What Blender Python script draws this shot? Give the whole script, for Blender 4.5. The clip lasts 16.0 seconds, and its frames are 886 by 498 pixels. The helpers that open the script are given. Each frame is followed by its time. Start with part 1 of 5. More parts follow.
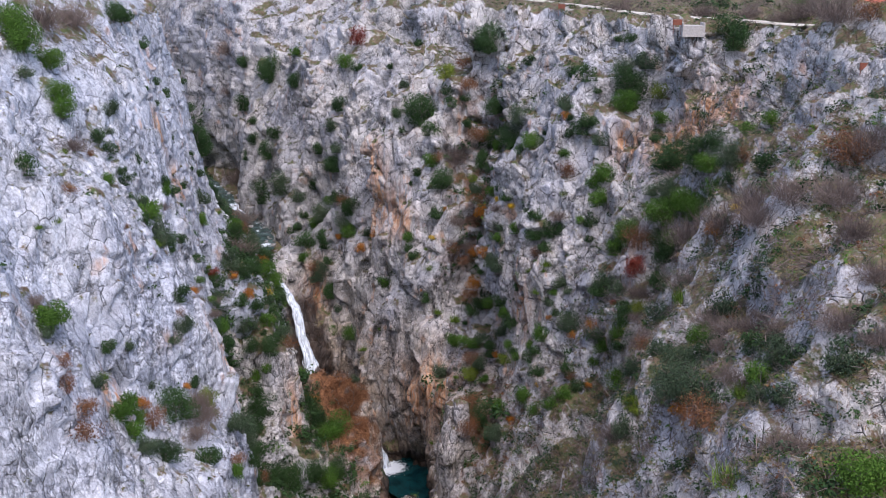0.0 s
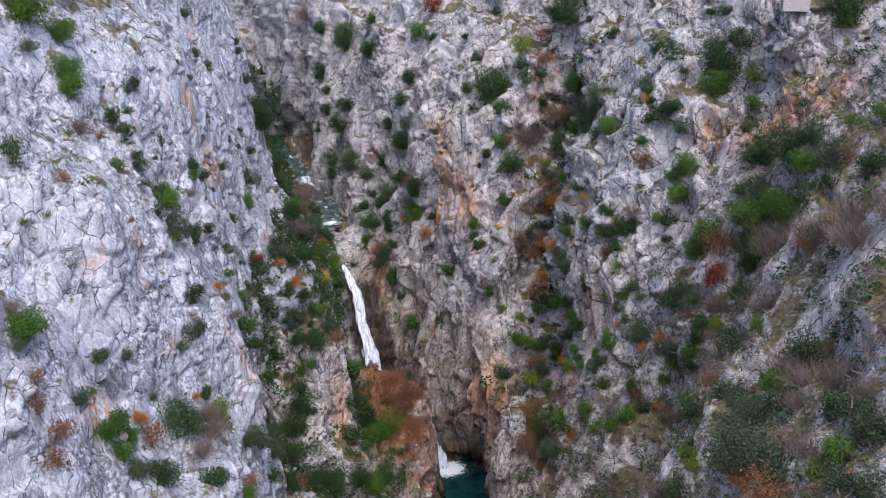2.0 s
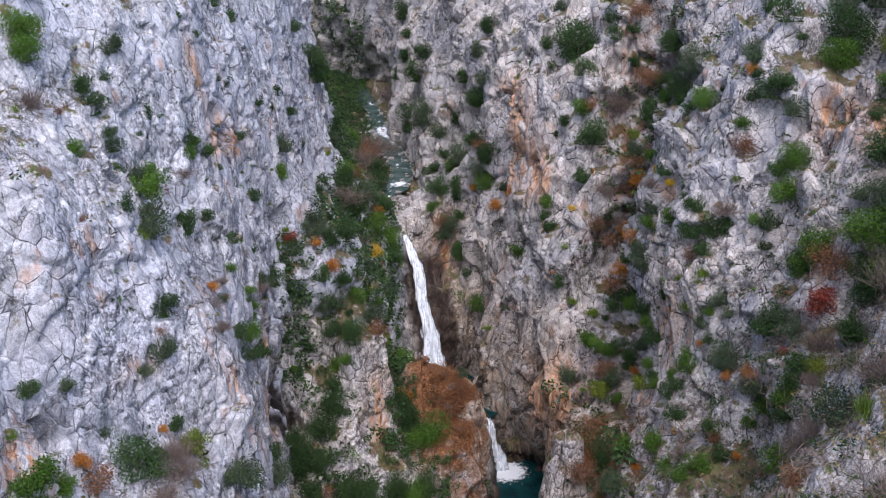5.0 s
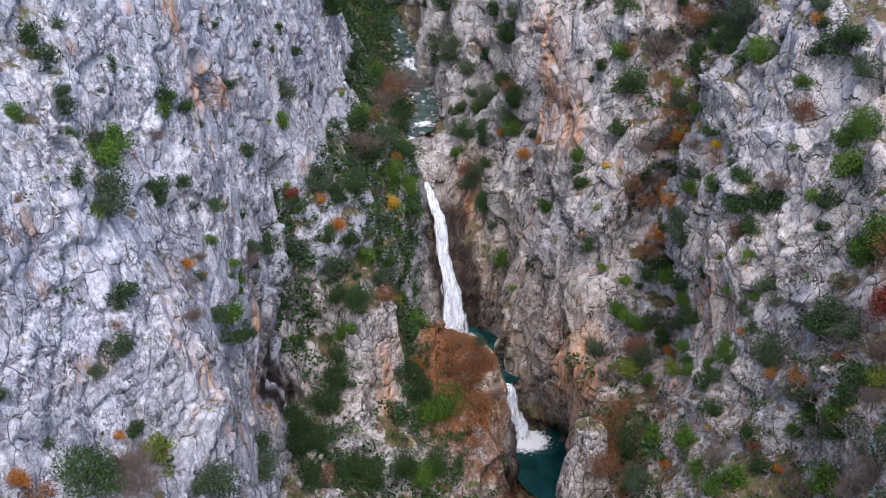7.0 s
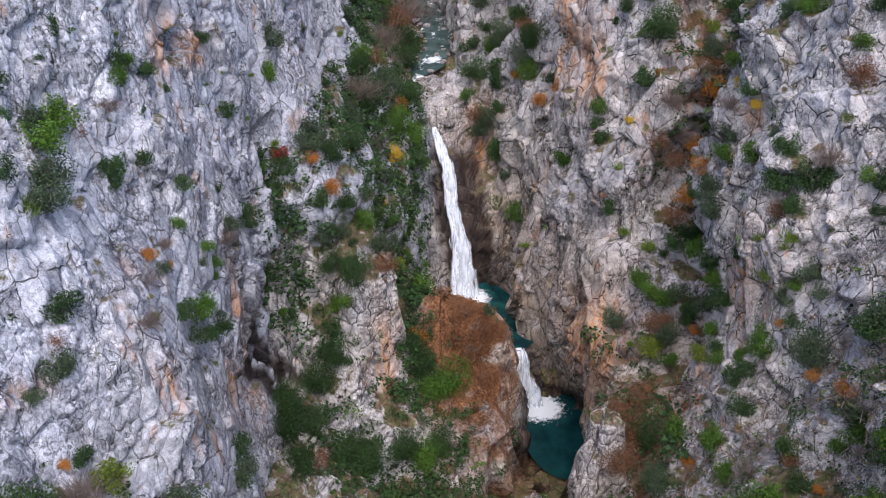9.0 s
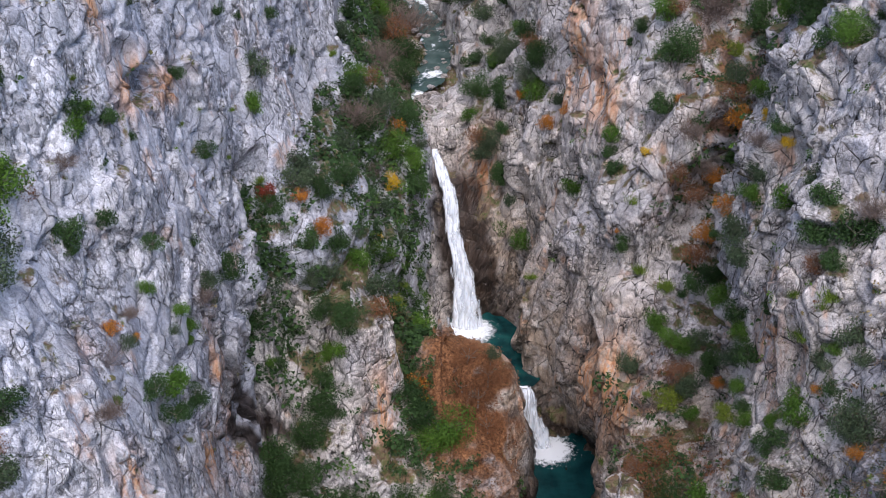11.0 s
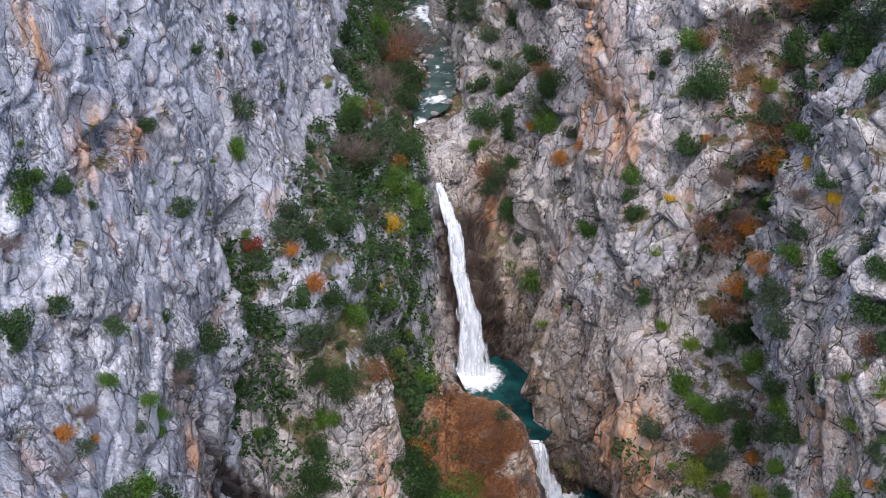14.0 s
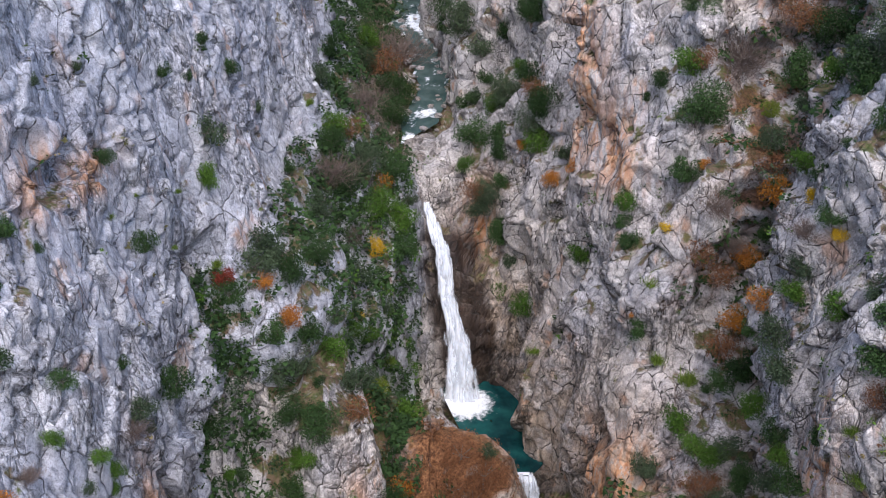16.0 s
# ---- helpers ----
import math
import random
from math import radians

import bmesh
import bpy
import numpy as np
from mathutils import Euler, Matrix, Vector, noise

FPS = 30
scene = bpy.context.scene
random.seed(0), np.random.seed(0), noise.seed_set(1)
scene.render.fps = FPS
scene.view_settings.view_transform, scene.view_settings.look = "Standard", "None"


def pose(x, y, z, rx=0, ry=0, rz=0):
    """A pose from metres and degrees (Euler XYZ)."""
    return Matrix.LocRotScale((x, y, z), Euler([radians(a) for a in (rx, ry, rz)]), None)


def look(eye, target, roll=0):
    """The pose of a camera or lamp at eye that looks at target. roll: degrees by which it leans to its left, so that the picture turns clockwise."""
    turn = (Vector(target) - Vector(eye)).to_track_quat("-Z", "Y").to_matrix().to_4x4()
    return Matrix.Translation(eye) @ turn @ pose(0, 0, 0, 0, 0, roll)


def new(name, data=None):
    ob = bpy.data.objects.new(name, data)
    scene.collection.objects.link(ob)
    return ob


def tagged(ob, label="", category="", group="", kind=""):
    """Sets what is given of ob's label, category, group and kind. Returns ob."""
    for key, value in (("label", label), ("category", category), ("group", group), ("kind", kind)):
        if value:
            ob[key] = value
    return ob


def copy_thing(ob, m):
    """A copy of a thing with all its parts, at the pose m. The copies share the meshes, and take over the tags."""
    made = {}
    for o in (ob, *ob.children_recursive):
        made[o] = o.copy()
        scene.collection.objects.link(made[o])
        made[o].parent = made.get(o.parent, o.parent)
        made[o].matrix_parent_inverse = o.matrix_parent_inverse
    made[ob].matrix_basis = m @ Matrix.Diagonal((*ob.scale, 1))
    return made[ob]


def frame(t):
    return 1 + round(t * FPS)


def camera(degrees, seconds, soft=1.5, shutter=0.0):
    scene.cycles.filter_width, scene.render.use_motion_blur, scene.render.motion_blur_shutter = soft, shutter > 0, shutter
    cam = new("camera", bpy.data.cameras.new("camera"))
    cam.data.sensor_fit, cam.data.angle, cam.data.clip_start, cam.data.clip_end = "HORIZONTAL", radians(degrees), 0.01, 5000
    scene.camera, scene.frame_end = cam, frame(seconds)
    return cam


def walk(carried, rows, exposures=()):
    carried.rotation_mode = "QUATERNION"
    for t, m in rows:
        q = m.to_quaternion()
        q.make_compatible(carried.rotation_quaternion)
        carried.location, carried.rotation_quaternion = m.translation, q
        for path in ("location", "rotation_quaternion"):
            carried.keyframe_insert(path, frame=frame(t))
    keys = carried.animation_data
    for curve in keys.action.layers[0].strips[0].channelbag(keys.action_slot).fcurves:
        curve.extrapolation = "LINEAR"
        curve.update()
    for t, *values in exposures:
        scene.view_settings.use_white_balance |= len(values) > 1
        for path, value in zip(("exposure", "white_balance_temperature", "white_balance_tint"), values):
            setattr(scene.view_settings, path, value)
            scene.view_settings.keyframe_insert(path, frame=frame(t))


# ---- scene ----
cam = camera(46.87, 16.0, soft=0.6)
# seconds, place in metres, pitch from straight down, roll, heading
FLIGHT = [
    (0, -64.65, -182.95, 195.77, 73.93, 0.07, -17.71),
    (0.5, -58.88, -176.57, 195.78, 73.71, 0.08, -15.91),
    (1, -53.23, -170.03, 195.76, 73.10, 0.12, -14.23),
    (1.5, -47.74, -163.27, 195.88, 72.45, 0.15, -12.88),
    (2, -42.55, -156.36, 195.83, 71.85, 0.16, -11.53),
    (2.5, -37.64, -149.33, 195.96, 71.21, 0.21, -10.33),
    (3, -32.99, -142.22, 196.02, 70.56, 0.22, -9.17),
    (3.5, -28.59, -134.99, 196.04, 69.92, 0.22, -7.93),
    (4, -24.41, -127.66, 196.18, 69.25, 0.21, -6.62),
    (6.5, -10.19, -90.53, 196.39, 64.73, 0.43, -2.38),
    (7, -8.41, -83.77, 196.48, 63.14, 0.41, -1.78),
    (7.5, -6.95, -76.59, 196.48, 61.46, 0.43, -1.02),
    (8, -5.65, -69.51, 196.54, 59.92, 0.36, -0.68),
    (10.5, -3.37, -39.42, 196.80, 57.52, -0.13, -0.37),
    (11, -3.34, -34.65, 196.76, 57.52, -0.19, -0.30),
    (11.5, -3.31, -30.17, 196.61, 57.53, -0.28, -0.21),
    (12, -3.27, -26.12, 196.44, 57.53, -0.39, -0.11),
    (12.5, -3.39, -22.34, 196.20, 57.52, -0.44, -0.06),
    (13, -3.46, -18.68, 196.08, 57.50, -0.45, -0.02),
    (13.5, -3.38, -15.29, 195.97, 57.48, -0.46, 0.01),
    (14, -3.13, -11.96, 195.92, 57.44, -0.44, 0.03),
    (14.5, -2.60, -8.78, 195.74, 57.42, -0.37, 0.04),
    (15, -1.90, -5.77, 195.61, 57.40, -0.30, 0.01),
    (15.5, -0.99, -2.83, 195.48, 57.38, -0.26, 0.01),
    (16, 0.00, 0.00, 195.36, 57.38, -0.24, 0.00),
]
walk(cam, [(t, pose(x, y, z) @ pose(0, 0, 0, 0, 0, yaw) @ pose(0, 0, 0, tilt) @ pose(0, 0, 0, 0, 0, roll)) for t, x, y, z, tilt, roll, yaw in FLIGHT],
     [(0, 0.72, 6120, 20), (7, 0.78, 6230, 19), (16, 0.80, 6260, 18)])

# ---- light: a bright overcast sky over the gorge ----
world = bpy.data.worlds.new("overcast_sky")
scene.world = world
world.use_nodes = True
_wn = world.node_tree.nodes
_sky = _wn.new("ShaderNodeTexSky")
_sky.sky_type, _sky.sun_disc = "NISHITA", False
_sky.sun_elevation, _sky.sun_rotation = radians(59), radians(176)
_sky.air_density, _sky.dust_density, _sky.ozone_density = 1.0, 1.5, 1.5
world.node_tree.links.new(_sky.outputs[0], _wn["Background"].inputs[0])
_wn["Background"].inputs[1].default_value = 0.15
_sun = new("sun", bpy.data.lights.new("sun", "SUN"))
_sun.data.energy, _sun.data.angle, _sun.data.color = 2.0, radians(50), (1.0, 0.95, 0.89)
_sun.matrix_world = look((12, -188, 310), (0, 0, 0))


# ---- numbers: smooth noise, broken-block noise, smooth section curves ----
def lattice(i, j, k, seed):
    h = (i * 374761393 + j * 668265263 + k * 2147483647 + seed * 1274126177) & 0xFFFFFFFF
    h = ((h ^ (h >> 13)) * 1274126177) & 0xFFFFFFFF
    h = ((h ^ (h >> 16)) * 2246822519) & 0xFFFFFFFF
    return ((h ^ (h >> 15)) & 0xFFFFFF) / float(0xFFFFFF)


def smooth_noise(p, seed=0):
    """Value noise in -1..1 at the rows of p."""
    b = np.floor(p).astype(np.int64)
    f = p - b
    w = f * f * f * (f * (f * 6 - 15) + 10)
    out = 0
    for dx in (0, 1):
        for dy in (0, 1):
            for dz in (0, 1):
                k = (w[:, 0] if dx else 1 - w[:, 0]) * (w[:, 1] if dy else 1 - w[:, 1]) * (w[:, 2] if dz else 1 - w[:, 2])
                out = out + k * lattice(b[:, 0] + dx, b[:, 1] + dy, b[:, 2] + dz, seed)
    return out * 2 - 1


def fractal(p, octaves, seed=0, gain=0.5):
    out, amp = 0, 1.0
    for o in range(octaves):
        out = out + amp * smooth_noise(p * 2.03 ** o + 7.3 * o, seed + o)
        amp *= gain
    return out


def blocks(p, seed=0):
    """Cells of broken rock: each cell's own lift (0..1), and the distance to the nearest joint."""
    b = np.floor(p).astype(np.int64)
    f = p - b
    d1 = np.full(len(p), 9.0)
    d2 = np.full(len(p), 9.0)
    lift = np.zeros(len(p))
    for dx in (-1, 0, 1):
        for dy in (-1, 0, 1):
            for dz in (-1, 0, 1):
                i, j, k = b[:, 0] + dx, b[:, 1] + dy, b[:, 2] + dz
                q = np.stack([lattice(i, j, k, seed + 1) + dx, lattice(i, j, k, seed + 2) + dy, lattice(i, j, k, seed + 3) + dz], 1)
                d = ((q - f) ** 2).sum(1)
                near = d < d1
                d2 = np.where(near, d1, np.minimum(d2, d))
                lean = ((f - q) * np.stack([lattice(i, j, k, seed + n) - 0.5 for n in (5, 6, 7)], 1)).sum(1)
                lift = np.where(near, lattice(i, j, k, seed + 4) + 1.25 * lean, lift)
                d1 = np.where(near, d, d1)
    return lift, np.sqrt(d2) - np.sqrt(d1)


def step(a, b, v):
    t = np.clip((v - a) / (b - a), 0, 1)
    return t * t * (3 - 2 * t)


def spline_weights(knots, at):
    """Weights that carry values at the knots smoothly to the places in at."""
    knots, at, n = np.array(knots, float), np.array(at, float), len(knots)
    i = np.clip(np.searchsorted(knots, at) - 1, 0, n - 2)
    h = knots[i + 1] - knots[i]
    t = np.clip((at - knots[i]) / h, 0, 1)
    out = np.zeros((len(at), n))
    slope = np.zeros((n, n))
    for k in range(n):
        a, b = max(k - 1, 0), min(k + 1, n - 1)
        slope[k, b] += 1 / (knots[b] - knots[a])
        slope[k, a] -= 1 / (knots[b] - knots[a])
    slope *= 0.75
    r = np.arange(len(at))
    out[r, i] += 2 * t ** 3 - 3 * t ** 2 + 1
    out[r, i + 1] += -2 * t ** 3 + 3 * t ** 2
    out += ((t ** 3 - 2 * t ** 2 + t) * h)[:, None] * slope[i] + ((t ** 3 - t ** 2) * h)[:, None] * slope[i + 1]
    return out


# ---- the shape of the gorge: cross-sections of its two walls ----
HEIGHTS = [0, 20, 40, 60, 80, 100, 120, 140, 160, 180]


def section(along, *offsets):
    """One section: where along the gorge, and how far the wall stands back at each of HEIGHTS."""
    return along, offsets


WEST = [
    section(-60, -74, -80, -85, -90, -95, -100, -106, -111, -117, -123),
    section(-20, -55, -60, -65, -70, -78, -87, -95, -101, -106, -110),
    section(10, -64, -58, -53, -48, -56, -70, -80, -89, -98, -106),
    section(30, -57, -55, -50, -41, -49, -66, -74, -85, -95, -105),
    section(45, -40, -37, -38, -40, -44, -56, -63, -70, -86, -100),
    section(60, -44, -44, -42, -40, -40, -44, -54, -66, -84, -100),
    section(80, -36, -36, -37, -38, -42, -46, -55, -64, -74, -87),
    section(100, -33, -38, -43, -46, -43, -44, -49, -55, -62, -80),
    section(118, -33, -36, -39, -44, -40, -42, -47, -50, -56, -71),
    section(130, -35, -37, -39, -41, -43, -43, -47, -52, -58, -65),
    section(140, -31, -36, -38, -37, -35, -41, -43, -47, -54, -61),
    section(150, -19, -24, -34, -31, -26, -39, -46, -49, -53, -58),
    section(165, -18, -22, -26, -19, -20, -35, -41, -47, -53, -60),
    section(190, -10, -11, -12, -12, -25, -36, -38, -41, -45, -49),
    section(225, -7, -6, -5, -5, -14, -30, -38, -41, -45, -50),
    section(270, -4, -9, -15, -20, -25, -31, -35, -38, -44, -54),
    section(340, 16, 4, -8, -20, -32, -43, -53, -62, -71, -79),
    section(420, -32, -40, -47, -55, -62, -69, -77, -84, -91, -99),
    section(520, -74, -83, -92, -101, -110, -119, -128, -137, -146, -154),
]
EAST = [
    section(-150, -205, -182, -159, -136, -113, -90, -67, -43, -19, 7),
    section(-105, -157, -137, -117, -97, -77, -57, -37, -18, 3, 26),
    section(-75, -127, -112, -96, -81, -65, -50, -31, -7, 32, 75),
    section(-50, -117, -98, -78, -60, -42, -27, -5, 29, 69, 103),
    section(-25, -125, -96, -67, -40, -15, 11, 42, 77, 102, 118),
    section(0, -124, -78, -30, 19, 63, 81, 94, 112, 127, 141),
    section(15, -69, -30, 11, 50, 82, 92, 103, 122, 130, 126),
    section(28, -9, 20, 48, 73, 91, 101, 109, 121, 134, 139),
    section(40, 32, 54, 72, 88, 99, 105, 112, 121, 133, 144),
    section(52, 50, 67, 83, 99, 105, 104, 113, 122, 134, 146),
    section(64, 61, 73, 89, 104, 110, 114, 118, 132, 143, 152),
    section(75, 81, 86, 97, 109, 115, 119, 126, 138, 150, 163),
    section(85, 98, 102, 108, 116, 125, 131, 137, 147, 158, 170),
    section(95, 108, 111, 115, 122, 135, 141, 148, 158, 167, 176),
    section(104, 121, 119, 118, 121, 125, 134, 151, 163, 172, 179),
    section(113, 130, 124, 122, 125, 127, 135, 153, 163, 169, 172),
    section(123, 132, 124, 123, 128, 132, 137, 144, 157, 165, 167),
    section(135, 132, 125, 125, 133, 139, 141, 144, 161, 175, 186),
    section(150, 129, 127, 129, 137, 143, 145, 141, 152, 175, 193),
    section(168, 135, 136, 139, 138, 140, 149, 159, 170, 181, 193),
    section(190, 126, 129, 132, 139, 150, 159, 163, 171, 189, 206),
    section(225, 151, 155, 159, 163, 166, 170, 177, 184, 198, 216),
    section(280, 195, 194, 194, 193, 192, 197, 208, 219, 238, 267),
    section(350, 268, 261, 254, 248, 241, 231, 232, 232, 233, 239),
    section(440, 203, 209, 216, 223, 229, 236, 243, 250, 256, 263),
]

TURN = radians(35)  # the eastern sections are taken across the slanting fall face


def wall_place(rows, turned, along, height):
    """Points of a wall at the products of along and height, as two grids x and y."""
    table = np.array([o for _, o in rows], float)
    back = spline_weights([a for a, _ in rows], along) @ table @ spline_weights(HEIGHTS, height).T
    a = np.array(along, float)[:, None] + 0 * back
    if not turned:
        return back, a
    return math.cos(TURN) * back - math.sin(TURN) * a, math.sin(TURN) * back + math.cos(TURN) * a


def crag(p, coarse=1.0, dip=0.0):
    """How far the rock stands out at p: buttresses, ribs, broken blocks, joints and grain. dip: degrees by which the beds slope away."""
    c, s = math.cos(radians(dip)), math.sin(radians(dip))
    bed = np.stack([p[:, 0], c * p[:, 1] - s * p[:, 2], s * p[:, 1] + c * p[:, 2]], 1)
    upright = 1.0 if dip < 10 else 0.0
    q = bed * np.array([1, 1, 0.75 - 0.33 * upright])
    warp = np.stack([fractal(p / 9, 2, 40 + k) for k in range(3)], 1)
    l1, j1 = blocks((q + warp * 1.3) / 7.0, 10)
    l2, j2 = blocks((q + warp * 0.7) / 2.9, 20)
    l3, j3 = blocks((bed * np.array([1, 1, 0.6]) + warp * 0.3) / 1.25, 30)
    ribs = 1 - 2 * np.abs(fractal(q * np.array([1, 1, 0.45]) / 15 + 0.12 * warp, 2, 7))
    broken = step(-0.30, 0.45, fractal(p / 19, 2, 9))  # smooth slabs here, shattered rock there
    d = (1.4 + 0.8 * upright) * fractal(p / 30, 2, 3) + (0.7 + 3.0 * upright) * (ribs - 0.35) + (0.10 + (0.15 + 0.25 * upright) * broken) * fractal(q / 5, 3, 5, 0.5)
    d = d + coarse * ((1.6 + 2.3 * upright) * (l1 - 0.5) * (0.6 + 0.4 * broken) - 0.9 * (1 - step(0, 0.07, j1)))
    d = d + coarse * (0.35 + 0.2 * upright + (0.7 + 0.4 * upright) * broken) * (1.0 * (l2 - 0.5) - 0.35 * (1 - step(0, 0.09, j2)))
    d = d + (0.2 + 0.7 * broken) * (0.30 * (l3 - 0.5) - 0.12 * (1 - step(0, 0.12, j3)))
    return d


def spaced(*runs):
    """Places from run to run: (start, end, spacing)."""
    out = []
    for a, b, s in runs:
        out += list(np.linspace(a, b, max(2, int(round((b - a) / s)) + 1))[:-1])
    return np.array(out + [runs[-1][1]])


def grid_mesh(name, x, y, z, flip=False, smooth=True):
    """A mesh from three equal grids of places."""
    n, m = x.shape
    co = np.stack([x, y, z], -1).reshape(-1, 3)
    i = (np.arange(n - 1)[:, None] * m + np.arange(m - 1)[None]).ravel()
    quad = np.stack([i, i + 1, i + m + 1, i + m] if flip else [i, i + m, i + m + 1, i + 1], 1)
    return raw_mesh(name, co, quad, smooth)


def raw_mesh(name, co, faces, smooth=True):
    mesh = bpy.data.meshes.new(name)
    k = faces.shape[1]
    mesh.vertices.add(len(co))
    mesh.vertices.foreach_set("co", np.asarray(co, np.float32).ravel())
    mesh.loops.add(faces.size)
    mesh.loops.foreach_set("vertex_index", faces.astype(np.int32).ravel())
    mesh.polygons.add(len(faces))
    mesh.polygons.foreach_set("loop_start", np.arange(0, faces.size, k, dtype=np.int32))
    mesh.polygons.foreach_set("loop_total", np.full(len(faces), k, np.int32))
    mesh.polygons.foreach_set("use_smooth", np.full(len(faces), smooth, bool))
    mesh.update(calc_edges=True)
    return mesh


def grid_normals(x, y, z):
    p = np.stack([x, y, z], -1)
    n = np.cross(np.gradient(p, axis=0), np.gradient(p, axis=1))
    return n / np.maximum(np.linalg.norm(n, axis=-1, keepdims=True), 1e-9)


def put_number(mesh, name, values):
    mesh.attributes.new(name, "FLOAT", "POINT").data.foreach_set("value", np.asarray(values, np.float32).ravel())


def blurred(a, times):
    for _ in range(times):
        p = np.pad(a, 1, mode="edge")
        a = (p[:-2, 1:-1] + p[2:, 1:-1] + p[1:-1, :-2] + p[1:-1, 2:] + 2 * p[1:-1, 1:-1]) / 6
    return a


# ---- materials ----
class Nodes:
    """A short way to write a node material."""

    def __init__(self, name):
        self.mat = bpy.data.materials.new(name)
        self.mat.use_nodes = True
        self.tree = self.mat.node_tree
        self.shader = self.tree.nodes["Principled BSDF"]

    def add(self, kind, **inputs):
        node = self.tree.nodes.new("ShaderNode" + kind)
        for key, value in inputs.items():
            socket = node.inputs[int(key[1:])] if key[0] == "i" and key[1:].isdigit() else node.inputs[key.replace("_", " ")]
            if isinstance(value, bpy.types.NodeSocket):
                self.tree.links.new(value, socket)
            else:
                socket.default_value = value
        return node

    def place(self, scale=(1, 1, 1)):
        geo = self.tree.nodes.new("ShaderNodeNewGeometry")
        return self.add("Mapping", Vector=geo.outputs["Position"], Scale=scale).outputs[0]

    def noise(self, where, scale, detail=4.0, rough=0.55):
        return self.add("TexNoise", Vector=where, Scale=scale, Detail=detail, Roughness=rough).outputs["Fac"]

    def cells(self, where, scale, feature="DISTANCE_TO_EDGE"):
        node = self.add("TexVoronoi", Vector=where, Scale=scale)
        node.feature = feature
        return node.outputs["Distance"]

    def ramp(self, fac, *stops):
        node = self.add("ValToRGB", Fac=fac)
        while len(node.color_ramp.elements) < len(stops):
            node.color_ramp.elements.new(0.5)
        for e, (at, c) in zip(node.color_ramp.elements, stops):
            e.position, e.color = at, (*c, 1) if isinstance(c, tuple) else (c, c, c, 1)
        return node.outputs["Color"]

    def mix(self, fac, a, b, how="MIX"):
        node = self.tree.nodes.new("ShaderNodeMix")
        node.data_type, node.blend_type = "RGBA", how
        for socket, value in ((node.inputs[0], fac), (node.inputs[6], a), (node.inputs[7], b)):
            if isinstance(value, bpy.types.NodeSocket):
                self.tree.links.new(value, socket)
            elif isinstance(value, tuple):
                socket.default_value = (*value, 1)
            else:
                socket.default_value = value
        return node.outputs[2]

    def sum(self, a, b, how="ADD"):
        node = self.add("Math", i0=a, i1=b)
        node.operation = how
        return node.outputs[0]

    def vector(self, a, b, how="ADD"):
        node = self.add("VectorMath", i0=a, i1=b)
        node.operation = how
        return node.outputs["Value" if how == "DOT_PRODUCT" else 0]

    def number(self, name):
        node = self.tree.nodes.new("ShaderNodeAttribute")
        node.attribute_name = name
        return node.outputs["Fac"]

    def finish(self, color, rough=0.9, height=None, strength=0.5, distance=0.3, **more):
        for key, value in dict(Base_Color=color, Roughness=rough, **more).items():
            socket = self.shader.inputs[key.replace("_", " ")]
            if isinstance(value, bpy.types.NodeSocket):
                self.tree.links.new(value, socket)
            else:
                socket.default_value = (*value, 1) if isinstance(value, tuple) else value
        if height is not None:
            bump = self.add("Bump", Strength=strength, Distance=distance, Height=height)
            self.tree.links.new(bump.outputs[0], self.shader.inputs["Normal"])
        return self.mat


